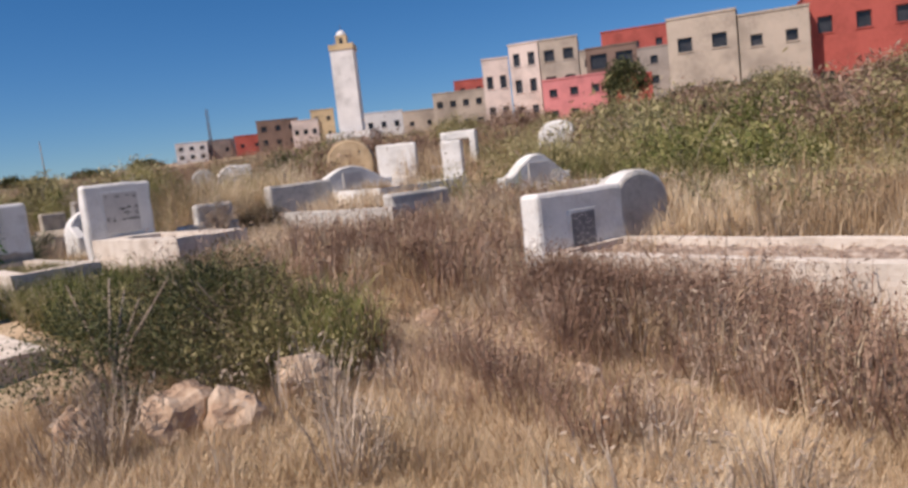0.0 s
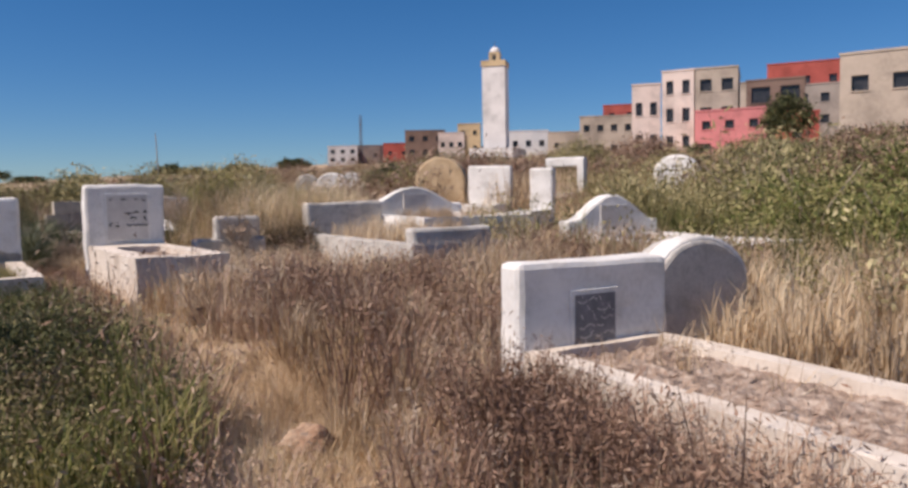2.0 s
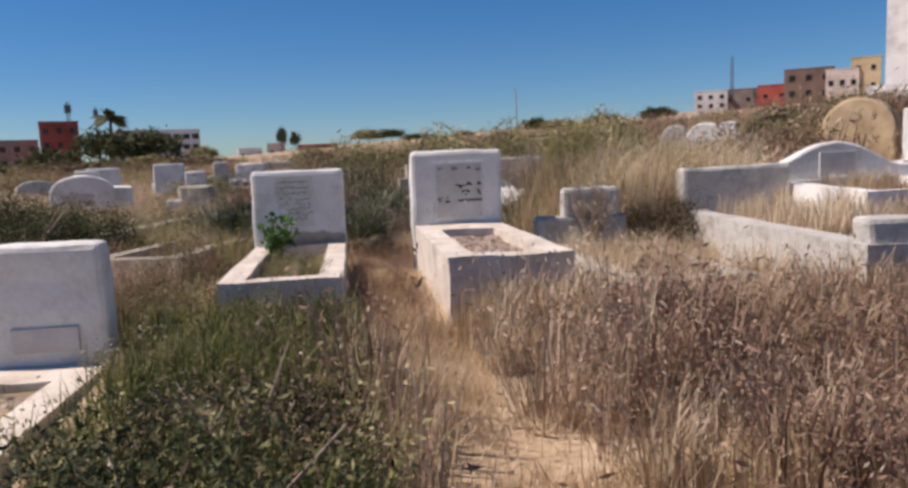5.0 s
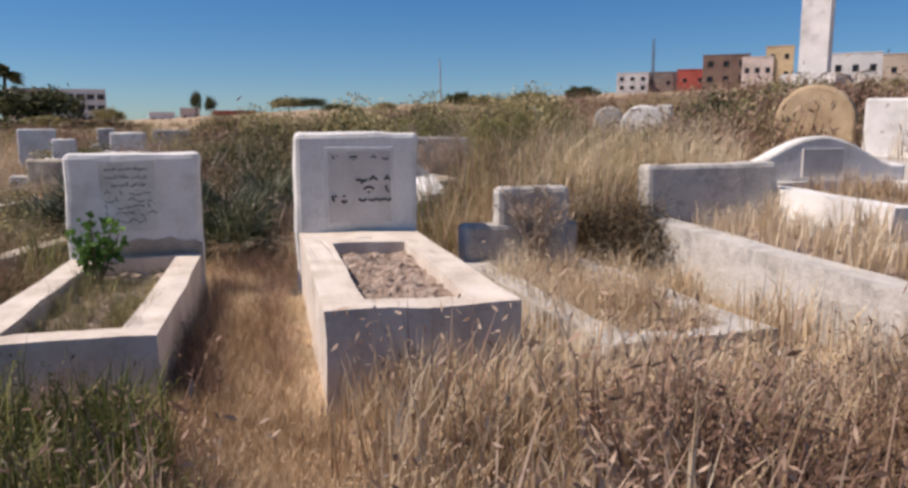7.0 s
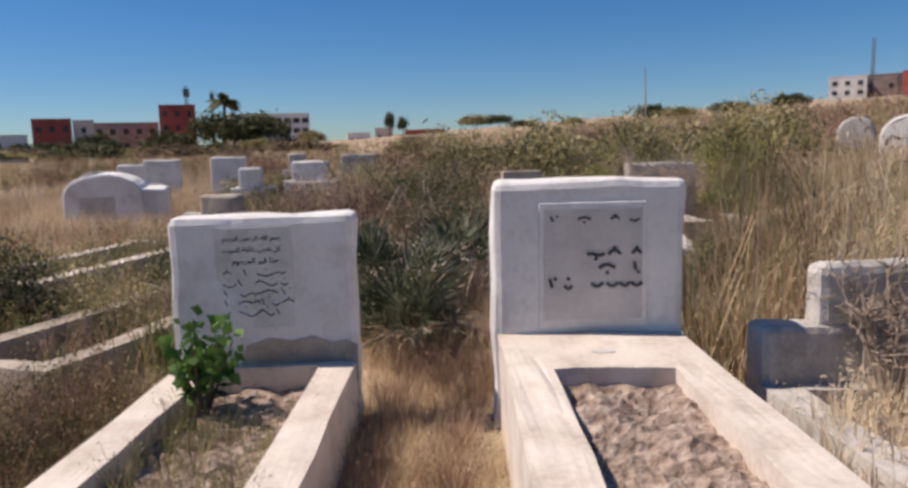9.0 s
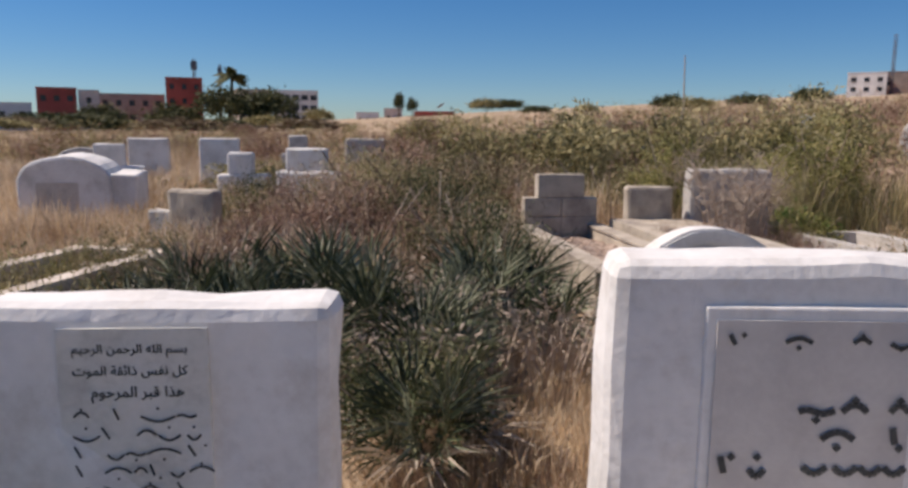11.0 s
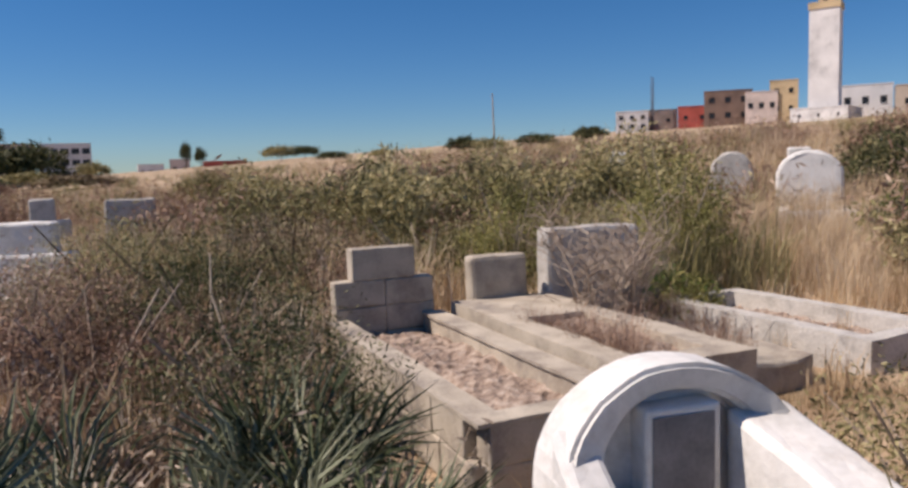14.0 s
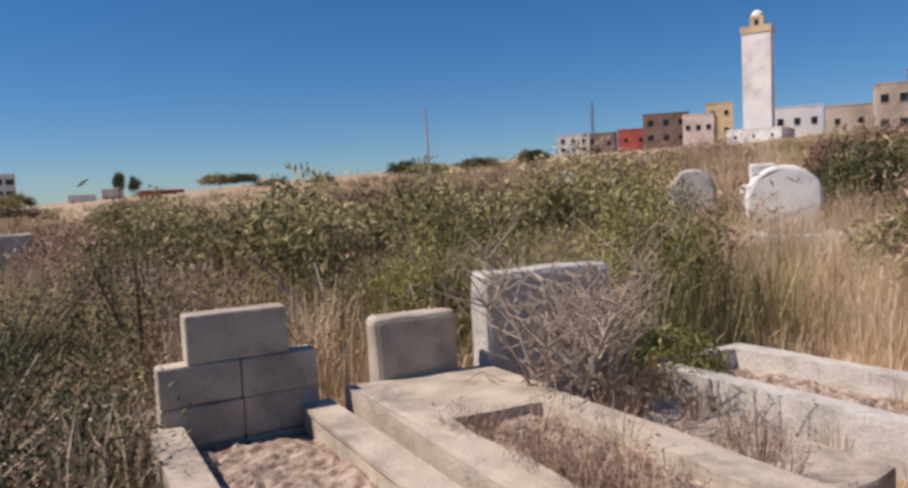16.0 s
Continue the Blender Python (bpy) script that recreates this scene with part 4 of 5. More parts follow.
def off_walk(x, y):
    d = np.full(x.shape, 99.0)
    for (ax, ay), (bx, by) in zip(WALK, WALK[1:]):
        ux, uy = bx - ax, by - ay
        t = np.clip(((x - ax) * ux + (y - ay) * uy) / (ux * ux + uy * uy), 0, 1)
        d = np.minimum(d, np.hypot(x - ax - t * ux, y - ay - t * uy))
    return d


def spots(n, x0, x1, y0, y1, s0, s1, walk_gap=0.3, patch=0.0, seed=0, shape=None):
    rng = np.random.default_rng(100 + seed)
    x, y = rng.uniform(x0, x1, n), rng.uniform(y0, y1, n)
    keep = off_walk(x, y) > walk_gap
    for a, b, c, d in CLEAR:
        keep &= ~((x > a) & (x < b) & (y > c) & (y < d))
    if patch:
        p = np.sin(x * 1.9 + seed) * np.sin(y * 1.6 + 2 * seed) + 0.6 * np.sin(x * 4.1 - y * 3.3 + seed)
        keep &= p > rng.uniform(-1.3, 1.3, n) * (1 - patch) + patch * 0.2
    if shape:
        keep &= shape(x, y)
    s = rng.uniform(s0, s1, n)
    return np.stack([x, y, s], -1)[keep]


def disc(cx, cy, rx, ry):
    return lambda x, y: ((x - cx) / rx) ** 2 + ((y - cy) / ry) ** 2 < 1


G_SHORT = [blades(30, 0.13, 0.16, 1.1, 0.007) for _ in range(5)]
G_TALL = [blades(26, 0.42, 0.10, 0.5, 0.008, 2) for _ in range(5)]
G_REED = [blades(50, 0.95, 0.24, 0.75, 0.006, 2, lo=0.3) for _ in range(5)]
W_BROWN = [weed(26, 0.5, 0.24, 13, 0.020, seedhead=0.5, stem_w=0.006, slim=0.12) for _ in range(7)]
W_FINE = [weed(24, 0.42, 0.2, 8, 0.018, seedhead=0.8, stem_w=0.006, slim=0.12) for _ in range(6)]
W_OLIVE = [weed(18, 0.55, 0.34, 22, 0.026, stem_w=0.005) for _ in range(6)]
W_FAR = [weed(22, 0.8, 0.6, 12, 0.08, stem_w=0.013, slim=0.11) for _ in range(6)]

scatter("dry_grass", G_SHORT, np.concatenate([spots(5200, -4.5, 4, -11.5, 7.5, 0.6, 1.3, 0.0, seed=1), spots(3200, -3.5, 1.2, -10.5, -5, 0.6, 1.3, 0.0, seed=2), spots(900, -0.7, 0.1, -4.5, 1.5, 0.5, 1.2, 0.0, seed=22)]),
        STRAW, "short trampled straw-coloured grass on the ground", "grass")
scatter("tall_dry_grass", G_TALL, np.concatenate([spots(1500, -5, 6, -11, 9, 0.6, 1.2, 0.35, 0.5, 3), spots(700, 2.4, 5.2, -9.3, -4.5, 0.8, 1.5, 0.3, seed=4), spots(130, 1.4, 2.1, -9.4, -7.0, 0.4, 0.8, 0.3, seed=40), spots(220, 2.0, 4.6, -5.8, -3.2, 0.9, 1.6, 0.3, 0.1, 51), spots(60, -0.5, 1.3, -9, -3.5, 0.8, 1.5, 0.3, 0.2, 52),
                                                  spots(260, 0.9, 2.6, -5.5, -0.5, 0.7, 1.1, 0.3, seed=5), spots(500, -5.5, -2.6, 4.5, 9.5, 0.8, 1.3, 0.3, seed=6), spots(420, -3, 3, 6.4, 10.5, 1.2, 2.2, 0.3, seed=46), spots(170, -2.8, 0.0, 4.0, 7.0, 1.1, 2.0, 0.3, seed=54)]),
        STRAW, "tall straw-coloured dry grass with bent blades", "grass")
scatter("tall_reeds", G_REED, np.concatenate([spots(330, 1.25, 3.8, 0.25, 1.5, 0.9, 1.5, 0.3, seed=7), spots(1000, 4.7, 9.8, 4.5, 12, 0.5, 1.0, 0.3, seed=8), spots(160, 0.65, 1.5, 0.5, 1.5, 0.5, 0.8, 0.3, seed=9)]),
        STRAW, "waist-high dry yellow grass behind the graves", "grass")
scatter("green_grass", G_TALL, np.concatenate([spots(420, -2.1, -0.5, -5.0, -2.6, 0.6, 1.1, 0.35, seed=30), spots(260, -1.3, -0.4, -7.0, -5.2, 0.9, 1.5, 0.35, seed=31, shape=disc(-0.9, -6.0, 0.5, 0.9)),
                                               spots(300, -4.5, -1.7, 0.4, 5, 0.6, 1.2, 0.3, 0.3, 32), spots(160, 4.0, 7.5, -7, -3, 0.9, 1.6, 0.3, seed=33)]),
        GRASS, "green and yellowing grass between the graves", "grass")
scatter("west_straw", G_TALL, np.concatenate([spots(3600, -13, -3.2, 5.5, 21, 0.8, 1.6, 0.3, seed=35), spots(160, -0.45, 0.5, 0.9, 2.5, 0.4, 0.75, 0.15, seed=43), spots(240, 0.2, 1.6, -3.8, -2.65, 0.7, 1.1, 0.25, seed=36), spots(300, -0.8, 4.6, -10, -3, 0.7, 1.2, 0.3, seed=37)]),
        STRAW, "dry straw grass among the white graves", "grass")
scatter("brown_weeds", W_BROWN, np.concatenate([spots(430, -0.9, 1.35, -9.9, -3.0, 0.35, 1.5, 0.28, 0.15, 9), spots(300, 0.9, 4.5, -6.2, -3.2, 0.4, 1.3, 0.3, seed=10), spots(60, 1.4, 2.1, -9.4, -7.1, 0.4, 0.8, 0.3, seed=41), spots(130, 0.6, 1.15, -9.0, -6.9, 0.8, 1.1, 0.28, seed=42), spots(130, -1.0, 0.6, -9.2, -7.2, 0.45, 1.1, 0.2, seed=55),
                                                spots(260, -2.6, 0.0, 3.6, 9, 0.9, 1.5, 0.3, seed=11), spots(200, -5, -1.8, -2, 6, 0.6, 1.1, 0.4, 0.3, 12),
                                                spots(190, -0.6, 0.0, -2.5, 1.2, 0.25, 0.55, 0.1, seed=13), spots(150, -2.4, -1.6, -2.7, 0.2, 0.4, 0.8, 0.3, seed=49)]),
        WEED, "reddish brown dried weeds with husks, knee high", "weeds")
scatter("grey_weeds", W_FINE, np.concatenate([spots(600, -2.8, 3, -10.6, -3, 0.6, 1.2, 0.25, 0.4, 14), spots(400, -4, 1, 3.8, 8, 0.7, 1.3, 0.3, 0.2, 15), spots(90, -2.6, 0.3, 1.6, 4.2, 0.9, 1.6, 0.3, seed=45), spots(170, -2.8, 0.1, 3.8, 6.4, 1.0, 1.8, 0.3, seed=53)]),
        TWIG, "pale grey brittle weeds with seed heads", "weeds")
scatter("olive_weeds", W_OLIVE, np.concatenate([spots(170, -2.4, -0.55, -7.0, -4.6, 0.7, 1.15, 0.4, seed=16, shape=disc(-1.1, -5.7, 0.65, 1.25)), spots(130, -2.0, -0.5, -4.6, -2.5, 0.4, 0.8, 0.35, seed=17), spots(110, -2.5, -1.6, -2.8, 0.3, 0.4, 0.8, 0.3, seed=50),
                                                spots(260, 3.6, 9.5, -8, -1.0, 0.9, 1.9, 0.3, 0.2, 18), spots(200, -4.5, -1.7, 1.0, 5, 0.8, 1.3, 0.3, 0.3, 19),
                                                spots(220, -3.5, 0.3, 6.5, 11, 1.0, 1.8, 0.3, seed=21)]),
        OLIVE, "dusty olive-green undergrowth between the graves", "weeds")

scatter("grave_grass", G_TALL, np.concatenate([np.array([(x, y, q) for x, y, q in zip(RNG.uniform(2.95, 3.8, 70), RNG.uniform(-2.8, -0.4, 70), RNG.uniform(0.5, 1.0, 70))]),
                                               np.array([(x, y, q) for x, y, q in zip(RNG.uniform(4.3, 5.5, 60), RNG.uniform(-1.3, 0.3, 60), RNG.uniform(0.5, 0.9, 60))])]),
        STRAW, "orange dry grass growing inside walled graves", "grass", 0.36)
scatter("niche_grass", G_TALL, np.array([(x, y, q) for x, y, q in zip(RNG.uniform(0.82, 1.45, 90), RNG.uniform(0.9, 2.5, 90), RNG.uniform(0.4, 0.8, 90))]),
        STRAW, "orange dry grass growing inside the arched grave", "grass", 0.12)
scatter("bed_weeds", W_FINE, np.array([(x, y, q) for x, y, q in zip(RNG.uniform(-1.35, -0.82, 90), RNG.uniform(-2.1, -0.6, 90), RNG.uniform(0.2, 0.5, 90))]),
        OLIVE, "small dried weeds on the soil of a grave", "weeds", 0.22)
scatter("soil_straw", G_SHORT, np.array([(x, y, q) for x, y, q in zip(RNG.uniform(0.24, 0.7, 60), RNG.uniform(-2.4, -0.8, 60), RNG.uniform(0.25, 0.5, 60))]),
        STRAW, "sparse dry straw on the soil of a grave", "grass", 0.36)
scatter("olive_reeds", G_REED, np.concatenate([spots(190, 1.1, 3.6, 0.45, 1.7, 0.9, 1.5, 0.3, seed=47), spots(120, 2.3, 4.6, 6.7, 9.0, 0.8, 1.4, 0.3, seed=48)]),
        OLIVE, "tall olive-green reeds behind the graves", "grass")
scatter("slab_weeds", W_BROWN, np.array([(x, y, q) for x, y, q in zip(RNG.uniform(2.1, 3.0, 40), RNG.uniform(4.5, 6.2, 40), RNG.uniform(0.3, 0.7, 40))]),
        WEED, "brown weeds rooted in a cracked slab", "weeds", 0.24)
scatter("soil_weeds", W_FINE, np.array([(x + 0.17 * (5.2 - y), y, q) for x, y, q in zip(RNG.uniform(1.45, 1.75, 34), RNG.uniform(4.15, 5.25, 34), RNG.uniform(0.3, 0.8, 34))]),
        WEED, "dried weeds on the soil of a block grave", "weeds", 0.42)
scatter("kerb_weeds", W_FINE, np.array([(x, y, q) for x, y, q in zip(RNG.uniform(1.35, 2.1, 70), RNG.uniform(-2.3, -0.3, 70), RNG.uniform(0.4, 0.9, 70))]),
        STRAW, "straw weeds inside an old stepped grave", "weeds", 0.1)


def ring_spots(n, r0, r1, s0, s1, seed, shape=None):
    rng = np.random.default_rng(500 + seed)
    r = np.exp(rng.uniform(math.log(r0), math.log(r1), n))
    a = rng.uniform(-0.75, 2.05, n)
    x, y = r * np.sin(a), r * np.cos(a) - 3
    keep = np.ones(n, bool)
    for q in CLEAR:
        keep &= ~((x > q[0] - 0.2) & (x < q[1] + 0.2) & (y > q[2] - 0.3) & (y < q[3] + 0.2))
    if shape:
        keep &= shape(x, y)
    hump = 0.5 + 0.9 * bump1(np.sin(x * 0.9 + seed * 2) * np.sin(y * 0.7 + seed) + 0.6 * np.sin(x * 0.31 - y * 0.43 + seed), -0.6, 1.0)
    keep &= rng.uniform(0.35, 1.0, n) < hump
    return np.stack([x, y, rng.uniform(s0, s1, n) * hump], -1)[keep]


def wild(x, y):
    return (((y > 8.5) & ((x > -3.4) | (y > 21))) | (x > 6)) & ~((x < 9.2) & (y > -1.0) & (y < 5.2)) & ~((x > 5.5) & (x < 9.5) & (y > 7.0) & (y < 11.2))


scatter("far_straw", [blades(60, 0.74, 0.6, 0.5, 0.02, 1) for _ in range(5)], ring_spots(9000, 8.5, 120, 0.6, 1.1, 1, wild), STRAW, "dry straw grass covering the far slope", "grass")
scatter("far_weeds", W_FAR, ring_spots(3600, 9, 60, 0.7, 1.4, 2, wild), WEED, "brown dry scrub on the far slope", "weeds")
scatter("far_scrub", W_FAR, ring_spots(2900, 9, 110, 0.7, 1.4, 3, wild), OLIVE, "olive scrub on the far slope", "weeds")


# ---- bushes and trees, each a thing ----
def leaf_cloud(clumps, per, size, leaf, rng, flat=0.8):
    """Leaf clumps over an uneven crown with gaps."""
    V, F = [], []
    for _ in range(clumps):
        q = rng.normal(0, 1, 3)
        q /= np.linalg.norm(q)
        q[2] = abs(q[2]) * 0.9 - 0.1
        c = q * size * rng.uniform(0.45, 1.0) * np.array((1, 1, flat))
        rr = size * rng.uniform(0.16, 0.34)
        P = c + np.clip(rng.normal(0, 0.5, (per, 3)), -0.9, 0.9) * rr
        D = rng.normal(0, 1, (per, 3))
        D /= np.linalg.norm(D, axis=1)[:, None]
        O = np.cross(D, rng.normal(0, 1, (per, 3)))
        O /= np.linalg.norm(O, axis=1)[:, None] + 1e-6
        s = leaf * rng.uniform(0.6, 1.4, per)[:, None]
        base = len(V)
        for k in range(per):
            i = base + 4 * k
            V += [P[k], P[k] + D[k] * s[k] * .6 + O[k] * s[k] * .17, P[k] + D[k] * s[k] * 1.2, P[k] + D[k] * s[k] * .6 - O[k] * s[k] * .17]
            F.append((i, i + 1, i + 2, i + 3))
    return V, F


def bush(x, y, size, mat, label, seed, leaf=0.05, clumps=42, per=40, flat=0.8, name="bush", trunk=0.25, lift=0.35, group="bushes"):
    rng = np.random.default_rng(seed)
    g = thing(name, pose(x, y, gz(x, y), 0, 0, seed * 31), label, name, group)
    bm = bmesh.new()
    for k in range(9):
        a = k * 0.7 + rng.uniform(0, 0.4)
        e = (math.cos(a) * size * rng.uniform(0.3, 0.8), math.sin(a) * size * rng.uniform(0.3, 0.8), size * (lift + rng.uniform(0.2, 0.9) * flat))
        m = (e[0] * 0.35, e[1] * 0.35, e[2] * 0.5)
        limb(bm, (0, 0, -0.1), m, size * trunk * 0.09, size * trunk * 0.06)
        limb(bm, m, e, size * trunk * 0.06, size * 0.006)
    part("stem", bm, BARK if size > 1 else TWIG, g)
    v, f = leaf_cloud(clumps, int(per * 1.4), size, leaf, rng, flat)
    part("crown", ([(p[0], p[1], max(0.0, p[2] + size * lift)) for p in v], f), mat, g)
    return g


bush(-1.02, -5.6, 0.64, GREEN, "dark green leafy bush in dry grass", 201, 0.028, 60, 102)
bush(-0.95, -4.9, 0.5, THICKET, "olive green dusty bush in dry grass", 202, 0.025, 54, 102)
bush(-2.0, -6.1, 0.66, GREEN, "dark low bush beside rocks", 203, 0.025, 54, 102)
bush(-1.15, -6.2, 0.58, THICKET, "dry olive bush beside pale rocks", 204, 0.022, 54, 85)
bush(-0.35, 4.4, 0.85, GREEN, "dark dense bush behind palms", 218, 0.03, 60, 90)
bush(-2.9, 7.2, 0.9, GREEN, "dark scrub in dry thicket", 219, 0.03, 60, 90)
bush(-1.3, 5.2, 0.85, WEED, "brown dried scrub behind palms", 220, 0.03, 60, 90)
bush(-0.7, 5.9, 0.95, GREEN, "dark scrub beside concrete block grave", 221, 0.03, 60, 90)
bush(-2.3, 5.1, 0.7, WEED, "brown dried scrub beside low kerbs", 222, 0.03, 60, 90)
bush(0.4, 7.4, 0.85, WEED, "brown dry scrub behind block headstone", 223, 0.03, 60, 90)
bush(-0.62, 1.3, 0.5, GREEN, "dark bush between two headstones", 205, 0.025, 54, 85)
bush(-4.0, 0.7, 0.85, GREEN, "dark spreading bush by low kerbs", 206, 0.031, 60, 102)
bush(-3.75, 1.7, 0.75, GREEN, "dark dense bush on a low grave", 226, 0.03, 60, 90)
bush(-0.95, 3.0, 0.5, GREEN, "dark dense bush among fan palms", 227, 0.03, 60, 90)
bush(-4.6, 2.4, 0.8, GREEN, "dark rounded bush by low kerbs", 207, 0.031, 60, 102)
bush(-0.9, 7.0, 1.05, GREEN, "dark green scrub behind concrete block grave", 208, 0.031, 60, 102)
bush(-2.0, 6.2, 1.0, WEED, "brown dried thicket beside palms", 209, 0.031, 60, 102)
bush(-0.1, 8.4, 1.1, THICKET, "brown dried thicket behind graves", 210, 0.031, 60, 102)
bush(-1.9, 8.6, 1.1, OLIVE, "olive scrub thicket behind graves", 211, 0.031, 60, 102)
bush(1.5, 8.8, 1.0, OLIVE, "olive scrub behind graves", 212, 0.031, 60, 102)
bush(3.4, 7.6, 0.85, OLIVE, "yellow green bush beside tall dry grass", 213, 0.031, 60, 102)
bush(3.3, 6.9, 0.5, FRESH, "small bright green fig shrub", 214, 0.050, 38, 37)
bush(1.5, 1.35, 0.7, GREEN, "dark green scrub behind a whitewashed headstone", 228, 0.03, 60, 90)
bush(2.75, -0.1, 0.55, THICKET, "dark brown dried bush between old graves", 229, 0.028, 60, 80)
bush(2.2, 2.6, 0.7, OLIVE, "dusty green scrub in tall grass", 215, 0.031, 54, 85)
bush(2.4, 1.0, 0.85, GREEN, "dark scrub behind stepped grave", 216, 0.031, 54, 85)
bush(2.2, 9.5, 0.9, OLIVE, "olive scrub with yellow tips", 217, 0.031, 60, 102)
for k, (bx, by, bs) in enumerate(((6.6, -5.2, 0.9), (7.6, -3.9, 1.0), (8.6, -5.4, 1.1), (6.9, -2.4, 0.8), (9.3, -3.0, 1.0), (10.5, -4.6, 1.2), (5.8, -6.6, 0.8), (8.0, -7.4, 1.0))):
    bush(bx, by, bs, OLIVE if k % 2 else GRASS, "grey green wild bush on the slope", 230 + k, 0.06, 46, 60)
for k, (bx, by, bs) in enumerate(((6.0, 6.0, 0.8), (7.2, 7.6, 0.9), (2.5, 5.2 + 6, 1.0), (4.2, 12.0, 1.0), (10, 9, 1.1), (12.5, 7.0, 1.2), (5.5, 16.0, 1.3), (0.5, 13.0, 1.1), (-1.5, 15.0, 1.2), (-4.5, 12.0, 0.9), (14, 13, 1.4), (9.5, 19, 1.4), (15.5, 4.0, 1.2), (13.0, -1.5, 1.2))):
    bush(bx, by, bs, (OLIVE, GRASS, WEED)[k % 3], "wild scrub bush on the far slope", 260 + k, 0.07, 40, 50)

FAR_KINDS = [bush(11.0, 12.0, 1.2, GREEN, "dark wild bush on the far slope", 290, 0.07, 80, 90), bush(13.5, 9.5, 1.1, OLIVE, "olive wild bush on the far slope", 291, 0.07, 80, 90),
             bush(3.0, 14.0, 1.1, WEED, "brown dried bush on the far slope", 292, 0.07, 80, 90)]
far_rnd = random.Random(5)
for k in range(54):
    r, a = math.exp(far_rnd.uniform(math.log(15), math.log(75))), far_rnd.uniform(-0.35, 1.75)
    bx, by = r * math.sin(a), r * math.cos(a) - 3
    if bx < -3.4 and by < 21:
        continue
    b = copy_thing(FAR_KINDS[0 if k % 7 == 0 else 1 + k % 2], pose(bx, by, gz(bx, by), 0, 0, far_rnd.uniform(0, 360)))
    b.scale = [far_rnd.uniform(0.7, 1.5)] * 3


def shrub_on_grave():
    g = thing("shrub", pose(-1.28, -0.55, 0.19), "small bright green leafy shrub growing on a grave", "shrub")
    rng = np.random.default_rng(9)
    bm = bmesh.new()
    tips = []
    for k in range(9):
        a = k * 0.7
        e = (math.cos(a) * rng.uniform(0.03, 0.17), math.sin(a) * rng.uniform(0.03, 0.15), rng.uniform(0.2, 0.42))
        limb(bm, (0, 0, -0.05), e, 0.008, 0.003)
        tips.append(e)
    part("stem", bm, BARK, g)
    V, F = [], []
    for e in tips:
        for _ in range(26):
            u = rng.uniform(0.35, 1.05)
            p = np.array(e) * u + rng.normal(0, 0.028, 3)
            d = rng.normal(0, 1, 3)
            d[2] += 0.4
            d /= np.linalg.norm(d)
            o = np.cross(d, rng.normal(0, 1, 3))
            o /= np.linalg.norm(o)
            s = rng.uniform(0.045, 0.08)
            i = len(V)
            V += [p, p + d * s * .4 + o * s * .38, p + d * s, p + d * s * .4 - o * s * .38]
            F.append((i, i + 1, i + 2, i + 3))
    part("foliage", ([tuple(v) for v in V], F), FRESH, g)


shrub_on_grave()


# ---- dwarf fan palms ----
def fan_mesh(seed, mat, n=17, length=0.42, stalk=0.35):
    """One fan leaf on its stalk, growing along +y and up."""
    rng = np.random.default_rng(seed)
    V, F = [], []
    V += [(-0.006, 0, 0), (0.006, 0, 0), (0.005, stalk, 0.0), (-0.005, stalk, 0.0)]
    F.append((0, 1, 2, 3))
    for k in range(n):
        a = (k / (n - 1) - 0.5) * 3.0 + rng.normal(0, 0.03)
        l = length * (0.75 + 0.25 * math.cos(a)) * rng.uniform(0.85, 1.08)
        d = np.array((math.sin(a), math.cos(a), 0.10 * rng.normal()))
        o = np.array((math.cos(a), -math.sin(a), 0)) * 0.010
        b = np.array((0, stalk, 0.0))
        m, e = b + d * l * 0.55 + np.array((0, 0, 0.03)), b + d * l + np.array((0, 0, -0.03 * rng.uniform(0, 2)))
        i = len(V)
        V += [tuple(b + d * 0.02), tuple(m + o), tuple(m + (0, 0, -0.008)), tuple(m - o), tuple(e)]
        F += [(i, i + 1, i + 2), (i, i + 2, i + 3), (i + 1, i + 4, i + 2), (i + 2, i + 4, i + 3)]
    me = bpy.data.meshes.new("fan_leaf")
    me.from_pydata([tuple(map(float, v)) for v in V], [], F)
    me.materials.append(mat)
    return me


FANS = [fan_mesh(s, PALM) for s in (1, 2, 3, 4)] + [fan_mesh(5, DEADPALM), fan_mesh(6, DEADPALM, 11)]


def fan_palm(x, y, size, label, seed, leaves=22):
    rng = np.random.default_rng(seed)
    g = thing("fan_palm", pose(x, y, gz(x, y)), label, "palm", "dwarf fan palms")
    bm = bmesh.new()
    limb(bm, (0, 0, -0.1), (0.02, 0.01, 0.14 * size), 0.09 * size, 0.06 * size)
    part("trunk", bm, BARK, g)
    for k in range(leaves):
        a = k * 137.5 + rng.uniform(-15, 15)
        dead = rng.uniform() < 0.38
        tilt = rng.uniform(5, 30) if dead else rng.uniform(35, 84)
        ob = new("fan_leaf", FANS[4 + k % 2] if dead else FANS[k % 4])
        ob.parent = g
        s = size * rng.uniform(0.75, 1.15)
        ob.matrix_basis = pose(0, 0, 0.06, 0, 0, a) @ pose(0, 0, 0, tilt, rng.uniform(-50, 50), 0) @ Matrix.Scale(s, 4)
    return g


